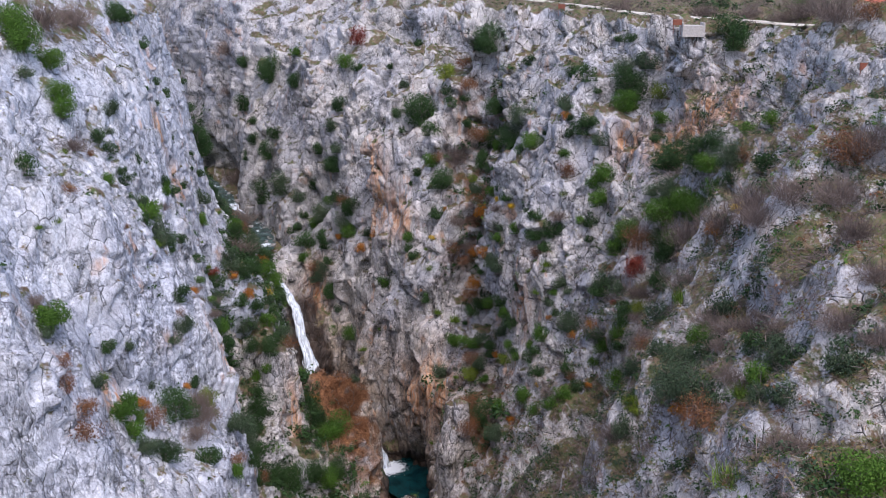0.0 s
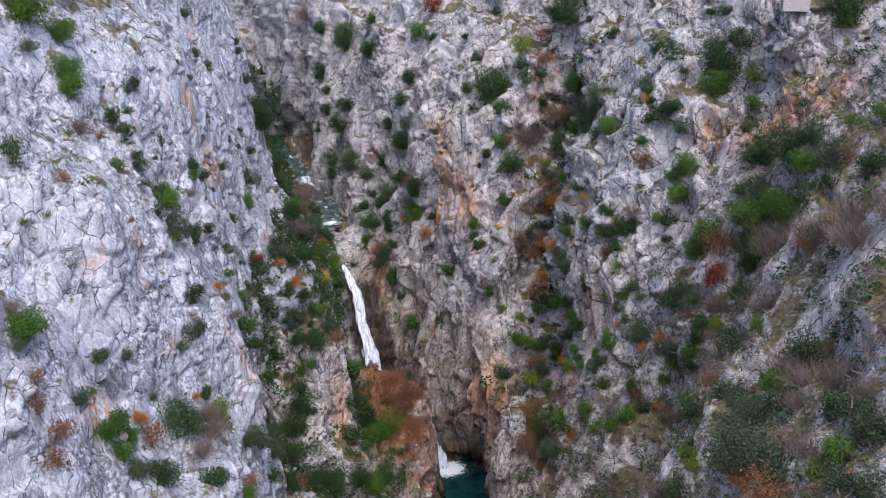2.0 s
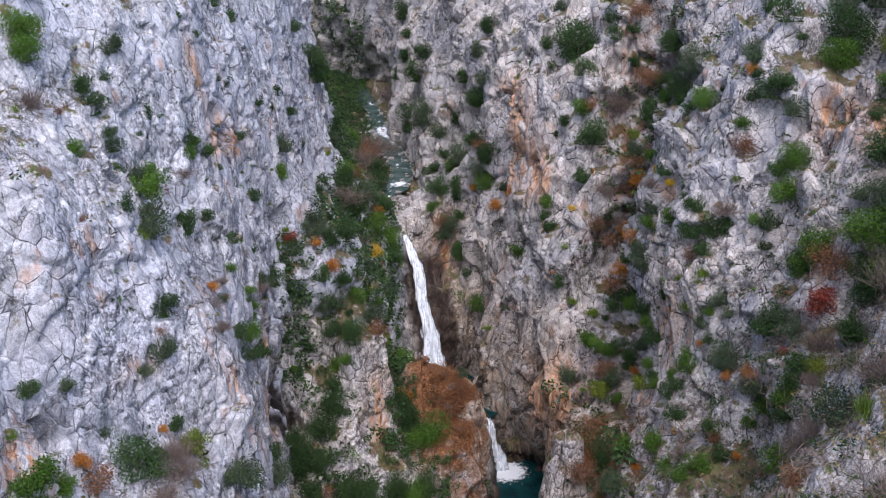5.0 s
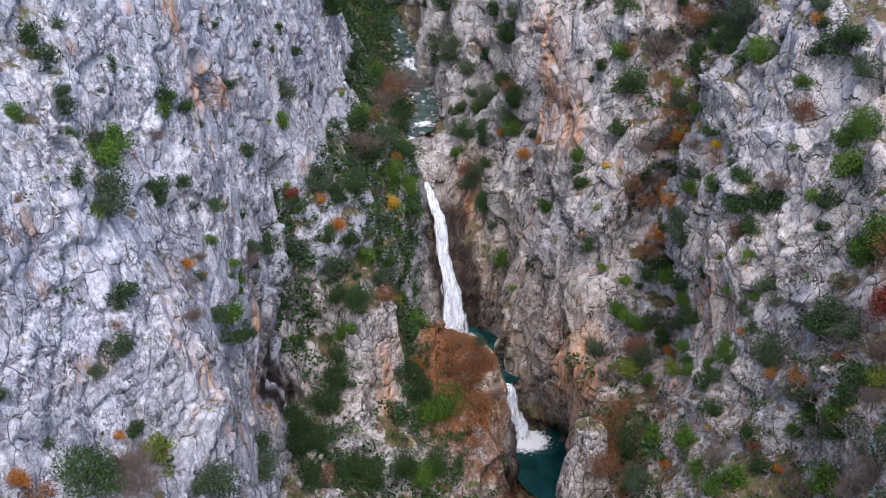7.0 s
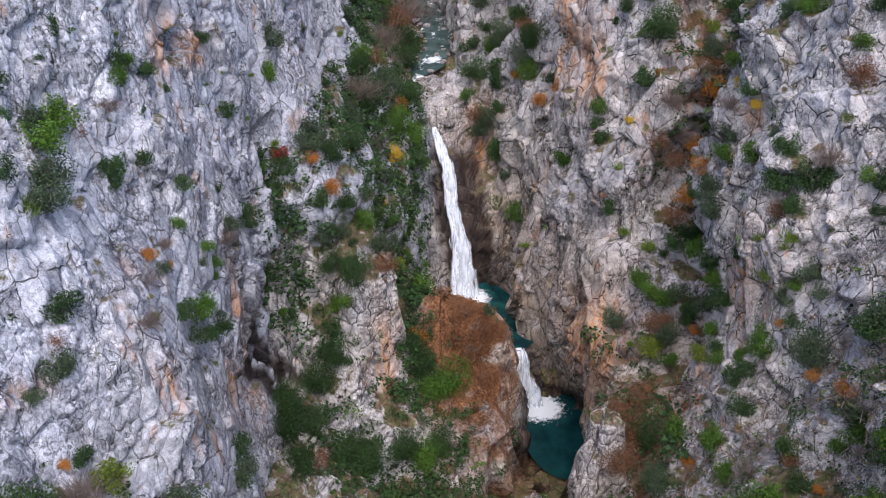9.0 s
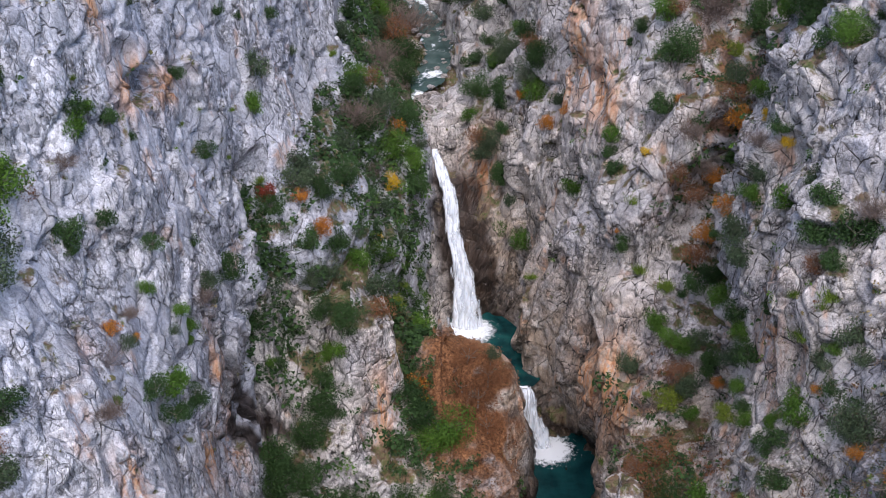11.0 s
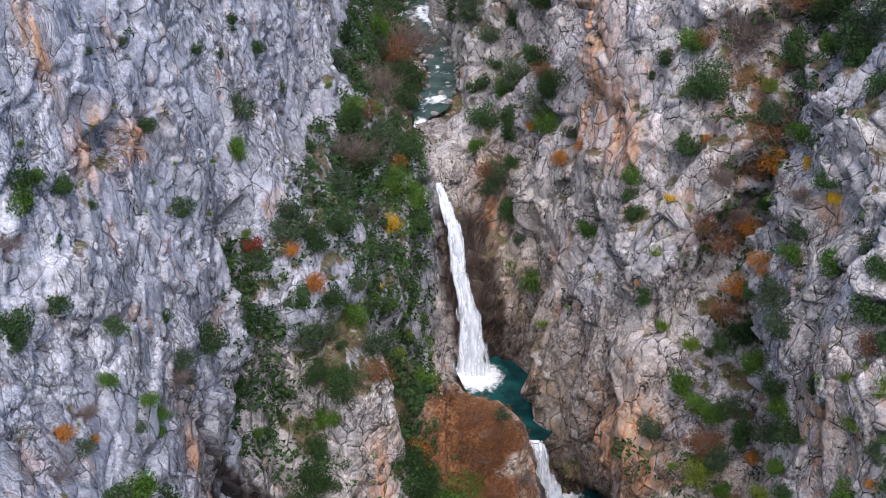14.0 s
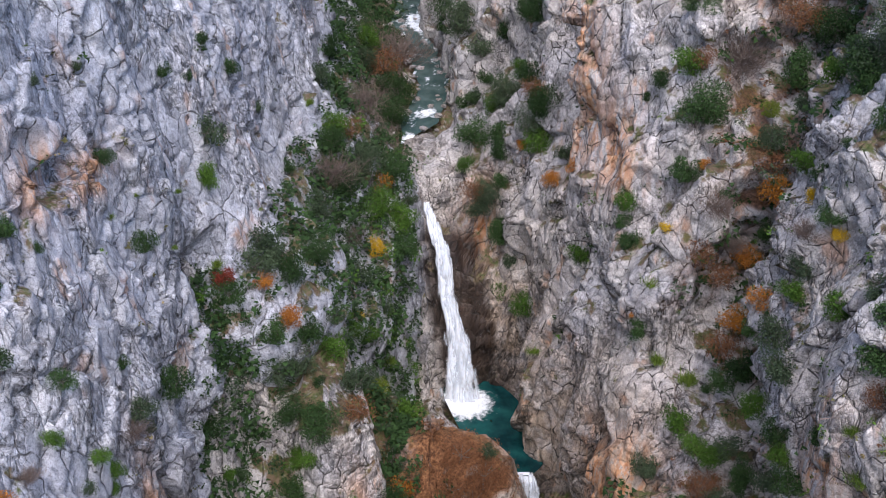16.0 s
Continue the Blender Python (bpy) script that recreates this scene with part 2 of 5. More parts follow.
def limestone(name, dip, bare=0.0, warm=0.5, tint=(1, 1, 1), cracked=0.5, streaked=0.5, rugged=1.0):
    """Pale karst limestone: rounded broken blocks with dark joints, water streaks, rust bands, earth and moss on the ledges."""
    m = Nodes(name)
    p = m.place()
    tall = m.place((1, 1, 0.16))
    geo = m.tree.nodes.new("ShaderNodeNewGeometry").outputs["Position"]
    warp = m.add("TexNoise", Vector=geo, Scale=0.22, Detail=2.0, Roughness=0.5).outputs["Color"]
    moved = m.vector(geo, m.vector(m.vector(warp, (0.5, 0.5, 0.5), "SUBTRACT"), (1.6, 1.6, 1.6), "MULTIPLY"))
    beds = m.add("Mapping", Vector=moved, Rotation=(radians(dip), 0, 0), Scale=(1, 1, 0.6)).outputs[0]
    broad = m.noise(p, 0.035, 4, 0.6)
    mid = m.noise(beds, 0.30, 6, 0.6)
    fine = m.noise(p, 1.7, 6, 0.7)
    grain = m.noise(p, 5.5, 4, 0.7)
    streak = m.noise(tall, 0.42, 5, 0.62)
    shattered = m.ramp(m.noise(p, 0.075, 4, 0.6), (0.42, 0.0), (0.56, 1.0))

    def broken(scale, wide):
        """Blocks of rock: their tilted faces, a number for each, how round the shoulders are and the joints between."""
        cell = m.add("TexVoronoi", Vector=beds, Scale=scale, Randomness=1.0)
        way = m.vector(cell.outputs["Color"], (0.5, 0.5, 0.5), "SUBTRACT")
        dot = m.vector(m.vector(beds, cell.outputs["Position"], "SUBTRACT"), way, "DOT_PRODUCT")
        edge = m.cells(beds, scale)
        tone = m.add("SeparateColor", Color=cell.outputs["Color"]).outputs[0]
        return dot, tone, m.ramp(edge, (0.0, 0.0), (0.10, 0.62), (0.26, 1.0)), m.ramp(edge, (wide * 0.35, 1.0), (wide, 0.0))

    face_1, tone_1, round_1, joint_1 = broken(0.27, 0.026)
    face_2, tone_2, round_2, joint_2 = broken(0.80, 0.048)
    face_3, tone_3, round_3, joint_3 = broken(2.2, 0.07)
    base = m.ramp(mid, (0.28, (0.42, 0.42, 0.43)), (0.42, (0.51, 0.505, 0.51)), (0.55, (0.57, 0.565, 0.56)), (0.70, (0.65, 0.645, 0.63)))
    base = m.mix(1.0, base, tint, "MULTIPLY")
    base = m.mix(m.ramp(broad, (0.42, 0.0), (0.60, 0.6)), base, m.mix(0.5, base, (0.42, 0.46, 0.56)))
    base = m.mix(m.ramp(m.noise(p, 0.06, 4, 0.6), (0.46, 0.0), (0.66, warm)), base, m.mix(0.5, base, (0.66, 0.57, 0.49)))
    base = m.mix(0.85, base, m.ramp(fine, (0.33, 0.48), (0.44, 0.90), (0.55, 1.02), (0.68, 1.16)), "MULTIPLY")
    base = m.mix(0.8, base, m.ramp(m.sum(m.sum(tone_1, tone_2), 0.5, "MULTIPLY"), (0.15, 0.66), (0.45, 0.96), (0.85, 1.16)), "MULTIPLY")
    base = m.mix(m.sum(m.sum(shattered, 0.6, "MULTIPLY"), 0.35), base, m.ramp(tone_3, (0.05, 0.55), (0.35, 0.92), (0.6, 1.05), (0.95, 1.2)), "MULTIPLY")
    base = m.mix(0.8, base, m.ramp(grain, (0.38, 0.42), (0.46, 0.90), (0.55, 1.04), (0.66, 1.2)), "MULTIPLY")
    grey = m.ramp(streak, (0.45, 0.0), (0.64, streaked))
    base = m.mix(m.sum(grey, m.number("streak"), "MULTIPLY"), base, m.mix(1.0, base, (0.56, 0.61, 0.74), "MULTIPLY"))
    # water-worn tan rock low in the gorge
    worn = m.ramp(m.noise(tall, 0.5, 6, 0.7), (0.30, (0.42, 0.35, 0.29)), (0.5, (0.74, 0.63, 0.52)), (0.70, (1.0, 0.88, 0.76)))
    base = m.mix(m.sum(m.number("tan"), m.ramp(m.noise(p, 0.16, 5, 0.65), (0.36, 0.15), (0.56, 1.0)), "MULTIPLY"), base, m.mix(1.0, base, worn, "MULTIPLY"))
    # rust: broken bands that run down the face
    rust_col = m.ramp(m.noise(tall, 0.9, 5), (0.30, (0.62, 0.25, 0.10)), (0.50, (0.95, 0.52, 0.28)), (0.70, (1.0, 0.78, 0.58)))
    rust = m.sum(m.number("rust"), m.ramp(m.noise(tall, 0.5, 6, 0.7), (0.40, 0.0), (0.53, 1.0)), "MULTIPLY")
    base = m.mix(rust, base, m.mix(1.0, m.mix(0.5, base, (0.8, 0.8, 0.8)), rust_col, "MULTIPLY"))
    # water-darkened rock by the falls, and the shade painted into two western slots
    wet_and_slot_shade = m.number("wet_and_slot_shade")
    base = m.mix(wet_and_slot_shade, base, m.mix(1.0, base, m.mix(mid, (0.06, 0.05, 0.048), (0.20, 0.165, 0.145)), "MULTIPLY"))
    # open joints: dark lines between the blocks, their cavity shade put into the colour
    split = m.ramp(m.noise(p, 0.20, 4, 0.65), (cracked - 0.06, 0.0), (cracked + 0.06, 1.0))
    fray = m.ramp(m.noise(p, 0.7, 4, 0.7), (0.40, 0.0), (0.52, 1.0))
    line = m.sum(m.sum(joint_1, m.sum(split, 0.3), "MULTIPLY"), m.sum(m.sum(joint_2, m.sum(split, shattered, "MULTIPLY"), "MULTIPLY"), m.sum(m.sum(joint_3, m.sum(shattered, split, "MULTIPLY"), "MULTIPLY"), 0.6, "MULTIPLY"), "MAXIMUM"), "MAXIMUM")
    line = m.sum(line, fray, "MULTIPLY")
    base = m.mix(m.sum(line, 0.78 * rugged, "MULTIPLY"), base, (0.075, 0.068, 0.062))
    # earth, dead grass and moss lie on the ledges
    earth = m.ramp(m.noise(p, 0.5, 5, 0.7), (0.30, (0.085, 0.055, 0.034)), (0.45, (0.17, 0.12, 0.075)), (0.56, (0.11, 0.115, 0.045)), (0.70, (0.06, 0.095, 0.025)))
    crumb = m.sum(m.sum(m.noise(p, 0.55, 6, 0.75), 0.5, "SUBTRACT"), 1.9, "MULTIPLY")
    cover = m.sum(m.number("earth"), m.sum(crumb, m.sum(fine, 0.5, "SUBTRACT")))
    base = m.mix(m.ramp(cover, (0.46 + bare, 0.0), (0.80 + bare, 1.0)), base, earth)
    leafy = m.ramp(fine, (0.36, (0.07, 0.032, 0.016)), (0.5, (0.19, 0.085, 0.036)), (0.64, (0.32, 0.16, 0.075)))
    base = m.mix(m.number("litter"), base, leafy)
    relief = m.sum(m.sum(face_1, 0.55, "MULTIPLY"), m.sum(round_1, 0.24, "MULTIPLY"))
    small = m.sum(m.sum(face_2, 0.6, "MULTIPLY"), m.sum(round_2, 0.11, "MULTIPLY"))
    small = m.sum(small, m.sum(m.sum(face_3, 0.45, "MULTIPLY"), m.sum(round_3, 0.03, "MULTIPLY")))
    relief = m.sum(m.sum(relief, m.sum(m.sum(shattered, 0.5, "MULTIPLY"), 0.5), "MULTIPLY"), m.sum(small, m.sum(m.sum(shattered, 0.75, "MULTIPLY"), 0.25), "MULTIPLY"))
    height = m.sum(m.sum(m.sum(relief, rugged, "MULTIPLY"), m.sum(m.sum(mid, 0.1, "MULTIPLY"), m.sum(fine, 0.10, "MULTIPLY"))), m.sum(line, -0.25, "MULTIPLY"))
    return m.finish(base, m.ramp(wet_and_slot_shade, (0.0, 0.92), (1.0, 0.42)), height, 1.0, 1.0, Specular_IOR_Level=0.25)


def leaves(name, dark, light, gloss=0.7):
    m = Nodes(name)
    info = m.tree.nodes.new("ShaderNodeObjectInfo").outputs["Random"]
    isle = m.tree.nodes.new("ShaderNodeNewGeometry").outputs["Random Per Island"]
    v = m.sum(m.sum(isle, 0.6, "MULTIPLY"), m.sum(info, 0.4, "MULTIPLY"))
    col = m.ramp(v, (0.05, dark), (0.95, light))
    return m.finish(col, gloss, Specular_IOR_Level=0.12, Subsurface_Weight=0.0)


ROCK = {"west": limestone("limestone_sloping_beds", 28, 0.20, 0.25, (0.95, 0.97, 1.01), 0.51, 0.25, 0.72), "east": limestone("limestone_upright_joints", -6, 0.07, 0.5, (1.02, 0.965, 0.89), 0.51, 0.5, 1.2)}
BARK = Nodes("bark")
BARK = BARK.finish(BARK.ramp(BARK.noise(BARK.place((1, 1, 0.3)), 6), (0.3, (0.09, 0.075, 0.06)), (0.7, (0.24, 0.21, 0.18))), 0.95)
LEAF = {
    "evergreen": leaves("evergreen_leaves", (0.011, 0.026, 0.009), (0.052, 0.105, 0.030)),
    "grey_green": leaves("grey_green_leaves", (0.022, 0.040, 0.020), (0.085, 0.120, 0.062)),
    "bright": leaves("bright_green_leaves", (0.024, 0.062, 0.008), (0.095, 0.185, 0.026)),
    "lime": leaves("yellow_green_leaves", (0.06, 0.10, 0.012), (0.20, 0.24, 0.03)),
    "orange": leaves("orange_leaves", (0.24, 0.075, 0.014), (0.50, 0.21, 0.035)),
    "yellow": leaves("yellow_leaves", (0.42, 0.24, 0.012), (0.68, 0.46, 0.03)),
    "red": leaves("red_leaves", (0.11, 0.022, 0.014), (0.24, 0.048, 0.028)),
    "russet": leaves("russet_leaves", (0.10, 0.045, 0.022), (0.24, 0.11, 0.05)),
    "bare": leaves("bare_twigs", (0.085, 0.064, 0.054), (0.24, 0.185, 0.155), 0.9),
    "grass": leaves("grass_blades", (0.05, 0.10, 0.012), (0.17, 0.24, 0.04)),
    "olive": leaves("olive_leaves", (0.045, 0.050, 0.022), (0.13, 0.125, 0.055), 0.9),
    "straw": leaves("dry_grass", (0.14, 0.10, 0.045), (0.33, 0.27, 0.13), 0.9),
}


def water(name, deep, shallow):
    m = Nodes(name)
    p = m.place()
    col = m.mix(m.ramp(m.noise(p, 0.16, 3), (0.35, 0.0), (0.7, 1.0)), deep, shallow)
    ripple = m.sum(m.noise(p, 1.3, 4), m.sum(m.noise(p, 5.0, 3), 0.3, "MULTIPLY"))
    foam = m.ramp(m.sum(m.number("foam"), m.sum(m.sum(m.noise(p, 0.7, 8, 0.75), 0.5, "SUBTRACT"), 1.6, "MULTIPLY")), (0.34, 0.0), (0.66, 1.0))
    col = m.mix(foam, col, (0.82, 0.86, 0.88))
    return m.finish(col, m.ramp(foam, (0.0, 0.08), (1.0, 0.6)), ripple, 0.35, 0.25, IOR=1.33)


def white_water(name):
    m = Nodes(name)
    p = m.place((1, 1, 0.12))
    lines = m.noise(p, 1.5, 6, 0.7)
    col = m.ramp(lines, (0.30, (0.44, 0.52, 0.60)), (0.46, (0.68, 0.74, 0.80)), (0.64, (0.86, 0.89, 0.91)))
    thin = m.sum(m.number("thin"), m.sum(lines, 0.5, "SUBTRACT"))
    m.mat.blend_method = "HASHED"
    return m.finish(col, 0.55, lines, 0.3, 0.2, Alpha=m.ramp(thin, (0.22, 1.0), (0.80, 0.0)), Subsurface_Weight=0.0)


POOL = water("pool_water", (0.003, 0.022, 0.026), (0.008, 0.055, 0.056))
POOL_HIGH = water("clear_pool_water", (0.003, 0.024, 0.028), (0.014, 0.090, 0.085))
RIVER = water("river_water", (0.030, 0.062, 0.055), (0.085, 0.125, 0.112))
FALL = white_water("falling_water")


def set_mesh(name, mesh, material, parent=None, label=""):
    """One mesh object, alone or as a part of a thing."""
    mesh.materials.clear()
    mesh.materials.append(material)
    ob = new(name, mesh)
    if parent is not None:
        ob.parent = parent
    if label:
        ob["label"] = label
    return ob


# ---- the two walls of the gorge ----
RUST = [  # x, y, z, reach across, reach down: where iron has stained the rock
    (28, 202, 118, 4, 14), (32, 199, 104, 5, 13), (35, 190, 98, 5, 10), (37, 182, 97, 4, 6), (30, 206, 92, 5, 8), (35, 148, 42, 7, 14), (38, 138, 46, 6, 9), (33, 160, 34, 6, 10),
    (55, 108, 90, 4, 8), (57, 112, 84, 4, 5), (97, 76, 149, 11, 10), (101, 66, 153, 7, 9), (91, 83, 143, 8, 9), (84, 96, 140, 4, 7), (-42, 106, 74, 3.5, 16), (-43, 114, 60, 3, 10), (-41, 90, 77, 4, 5),
    (-50, 114, 133, 6, 4), (-49, 125, 128, 6, 3), (-54, 110, 148, 2, 9), (-62, 50, 110, 5, 2), (-70, 22, 108, 4, 4), (-16, 136, 42, 2.5, 16), (10, 228, 52, 5, 18), (-44, 64, 98, 3, 4), (-56, 72, 112, 5, 2),
]


def near(p, x, y, z, rx, ry, rz):
    return np.exp(-(((p[:, 0] - x) / rx) ** 2 + ((p[:, 1] - y) / ry) ** 2 + ((p[:, 2] - z) / rz) ** 2))


def skin(mesh, p, up, earth_bias=0.0):
    """Writes what lies on the rock into the mesh: earth, rust, streaks, wetness, painted slot shade and leaf litter."""
    rust = np.zeros(len(p))
    for x, y, z, a, b in RUST:
        d = ((p[:, 0] - x) / a) ** 2 + ((p[:, 1] - y) / a) ** 2 + ((p[:, 2] - z) / b) ** 2
        rust = np.maximum(rust, 1.25 * np.exp(-d * 0.9))
    rust = np.maximum(rust, 0.6 * step(0.62, 0.95, fractal(p / np.array([4, 4, 11]), 3, 61)) * (1 - step(0.3, 0.6, up)))
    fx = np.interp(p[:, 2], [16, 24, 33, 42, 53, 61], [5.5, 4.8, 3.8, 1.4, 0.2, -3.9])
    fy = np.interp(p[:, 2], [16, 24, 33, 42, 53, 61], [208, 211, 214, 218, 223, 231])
    wet_and_slot_shade = step(10.5, 5.0, np.hypot(p[:, 0] - fx - 2, p[:, 1] - fy) + 1.5 * fractal(p / 4, 2, 62)) * step(60, 52, p[:, 2])
    wet_and_slot_shade = np.maximum(wet_and_slot_shade, 0.8 * step(14, 2, p[:, 2]) * step(215, 200, p[:, 1]))
    wet_and_slot_shade = np.maximum(wet_and_slot_shade, 0.9 * np.exp(-(((p[:, 0] - 14) / 7) ** 2 + ((p[:, 1] - 207) / 9) ** 2)) * step(36, 22, p[:, 2]))
    for y0 in (121, 127):  # shade inside two slots of the western wall, put into the colour as black
        wet_and_slot_shade = np.maximum(wet_and_slot_shade, 1.5 * near(p, -42, y0 - (p[:, 2] - 50) * 0.32, 54, 9, 1.7, 22))
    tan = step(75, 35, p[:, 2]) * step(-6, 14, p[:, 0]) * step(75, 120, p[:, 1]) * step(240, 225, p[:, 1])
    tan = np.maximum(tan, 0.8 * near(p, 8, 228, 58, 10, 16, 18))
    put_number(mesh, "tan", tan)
    put_number(mesh, "rust", rust)
    put_number(mesh, "wet_and_slot_shade", np.clip(wet_and_slot_shade * 1.5, 0, 1))
    put_number(mesh, "streak", step(0.45, 0.1, up) * step(-0.35, 0.35, fractal(p / 22, 2, 63)))
    scoured = near(p, -3, 242, 66, 9, 22, 9)
    soil = step(100, 60, p[:, 1]) * step(0, 25, p[:, 0]) * step(172, 150, p[:, 2]) * (0.06 + 0.36 * step(-0.2, 0.5, fractal(p / 12, 3, 68)))
    soil = np.maximum(soil, 0.32 * step(130, 142, p[:, 1]) * step(98, 88, p[:, 2]) * step(-6, -10, p[:, 0]) * step(330, 280, p[:, 1]))
    soil = np.maximum(soil, 0.4 * step(172, 176, p[:, 2]))
    slope = step(108, 70, p[:, 1]) * step(0, 25, p[:, 0]) * step(178, 150, p[:, 2])
    slab = near(p, 58, -8, 138, 13, 13, 9)
    soil = soil * (1 - np.minimum(1, 1.4 * slab))
    put_number(mesh, "earth", np.clip(soil + (1 - np.minimum(1, 1.5 * scoured)) * step(0.35, 0.95, up + 0.25 * fractal(p / 5, 3, 65)) * (1 - slope * (0.1 + 0.8 * slab)) + earth_bias * (1 - np.minimum(1, 1.5 * scoured)), 0, 1))
    litter = 1.3 * np.exp(-(((p[:, 0] - 4) / 13) ** 2 + ((p[:, 1] - 148) / 16) ** 2)) * step(68, 54, p[:, 2])
    line = np.array([(70, 201, 150), (69, 183, 137), (64, 176, 115), (58, 164, 94), (54, 151, 80), (49, 133, 66)], float)
    dry = np.interp(p[:, 2], line[::-1, 2], line[::-1, 0]), np.interp(p[:, 2], line[::-1, 2], line[::-1, 1])
    dry = np.exp(-((p[:, 0] - dry[0]) ** 2 + (p[:, 1] - dry[1]) ** 2) / 130) * step(60, 72, p[:, 2]) * step(152, 140, p[:, 2])
    litter = np.maximum(litter, 0.9 * near(p, 46, 110, 38, 9, 15, 15) * step(-0.5, 0.1, fractal(p / 5, 2, 69)))
    dry = np.maximum(dry, 1.2 * near(p, 41, 110, 38, 12, 18, 17) * step(24, 30, p[:, 0]))
    dry = 0.9 * dry * step(-0.3, 0.2, fractal(p / 4, 2, 67))
    put_number(mesh, "litter", np.clip(np.maximum(dry, 1.3 * litter * step(0.1, 0.45, up + 0.2 * fractal(p / 3, 2, 66))), 0, 1))


HOLLOWS = [  # caves, niches and clefts: x, y, z, half sizes along x, y and z, depth
    (-50, 118, 132, 8, 7, 3.5, 3.5), (-50, 113, 137, 6, 3, 4, 2.5), (-70, 31, 107, 6, 3, 4, 4.5), (86, 94, 142, 6, 4, 5, 5), (54, 108, 93, 4, 2.2, 3.5, 5), (50, 120, 77.5, 3, 1.3, 1.5, 3),
    (97, 60, 148, 7, 5, 6, 3), (92, 84, 146, 10, 10, 6, 2),
    (60, 161, 96, 9, 5, 14, 4), (66, 174, 120, 9, 5, 14, 4), (12, 215, 34, 8, 5, 14, 1.5),
]


def hollowed(p):
    d = np.zeros(len(p))
    for x, y, z, a, b, c, deep in HOLLOWS:
        r = np.sqrt(((p[:, 0] - x) / a) ** 2 + ((p[:, 1] - y) / b) ** 2 + ((p[:, 2] - z) / c) ** 2)
        d = d - deep * (1 - step(0.55, 1.15, r))
    return d


def thinned(x, y, z, up, k):
    """Every k-th place of a grid for the plants: place, steepness, the two ways along the sheet, and the area each stands for."""
    q = np.stack([x, y, z], -1)
    a, b = np.gradient(q, axis=0)[::k, ::k] * k, np.gradient(q, axis=1)[::k, ::k] * k
    area = np.minimum(np.linalg.norm(np.cross(a, b), axis=-1), 40)
    return q[::k, ::k].reshape(-1, 3), up.reshape(x.shape)[::k, ::k].ravel(), np.concatenate([a.reshape(-1, 3), b.reshape(-1, 3), area.reshape(-1, 1)], 1)


GULLIES = [  # run-off gullies and slots: how wide, how deep, and where they run
    (10, 14, [(70, 227, 168), (66, 191, 152), (69, 182, 137), (65, 176, 115), (60, 163, 94), (56, 150, 80), (50, 133, 66), (45, 123, 56)]),
    (6, 9, [(-38.5, 147, 100), (-38, 141, 76), (-37, 133, 57), (-34, 126, 40)]),
    (1.1, 9, [(-40, 110, 85), (-41, 114, 72), (-43, 121, 50), (-43, 124, 34)]),
    (0.9, 9, [(-40, 116, 76), (-42, 121, 62), (-43, 127, 44), (-42, 129, 34)]),
    (6, 7, [(56, 246, 166), (46, 246, 150), (36, 240, 125)]),
    (6, 8, [(84, 112, 166), (78, 112, 140), (70, 112, 115), (62, 112, 100)]),
    (6, 7, [(104, 40, 165), (92, 48, 142), (80, 56, 122), (66, 66, 100)]),
]


def carved(p):
    out = np.zeros(len(p))
    for wide, deep, line in GULLIES:
        r = np.full(len(p), 1e9)
        for a, b in zip(line[:-1], line[1:]):
            a, b = np.array(a, float), np.array(b, float)
            t = np.clip((p - a) @ (b - a) / ((b - a) @ (b - a)), 0, 1)
            r = np.minimum(r, np.linalg.norm(p - a - t[:, None] * (b - a), axis=1))
        out = np.maximum(out, deep * np.clip((1 - r / (wide * (1 + 0.35 * fractal(p / 6, 2, 44)))) * (2.5 if wide < 2 else 1), 0, 1))
    return -out


TRACK_Z = 176.5
TRACK_LINE = [(116, 260), (116, 225), (115.5, 190), (112, 155), (112, 135), (116, 119), (120.5, 106), (123.6, 92), (126, 78), (132, 66), (144, 60), (170, 55)]


def track_away(x, y):
    """How far a place lies from the track on the rim."""
    l = np.array(TRACK_LINE)[:, :2]
    r = np.full(x.shape, 1e9)
    for a, b in zip(l[:-1], l[1:]):
        t = np.clip(((x - a[0]) * (b[0] - a[0]) + (y - a[1]) * (b[1] - a[1])) / ((b - a) @ (b - a)), 0, 1)
        r = np.minimum(r, np.hypot(x - a[0] - t * (b[0] - a[0]), y - a[1] - t * (b[1] - a[1])))
    return r


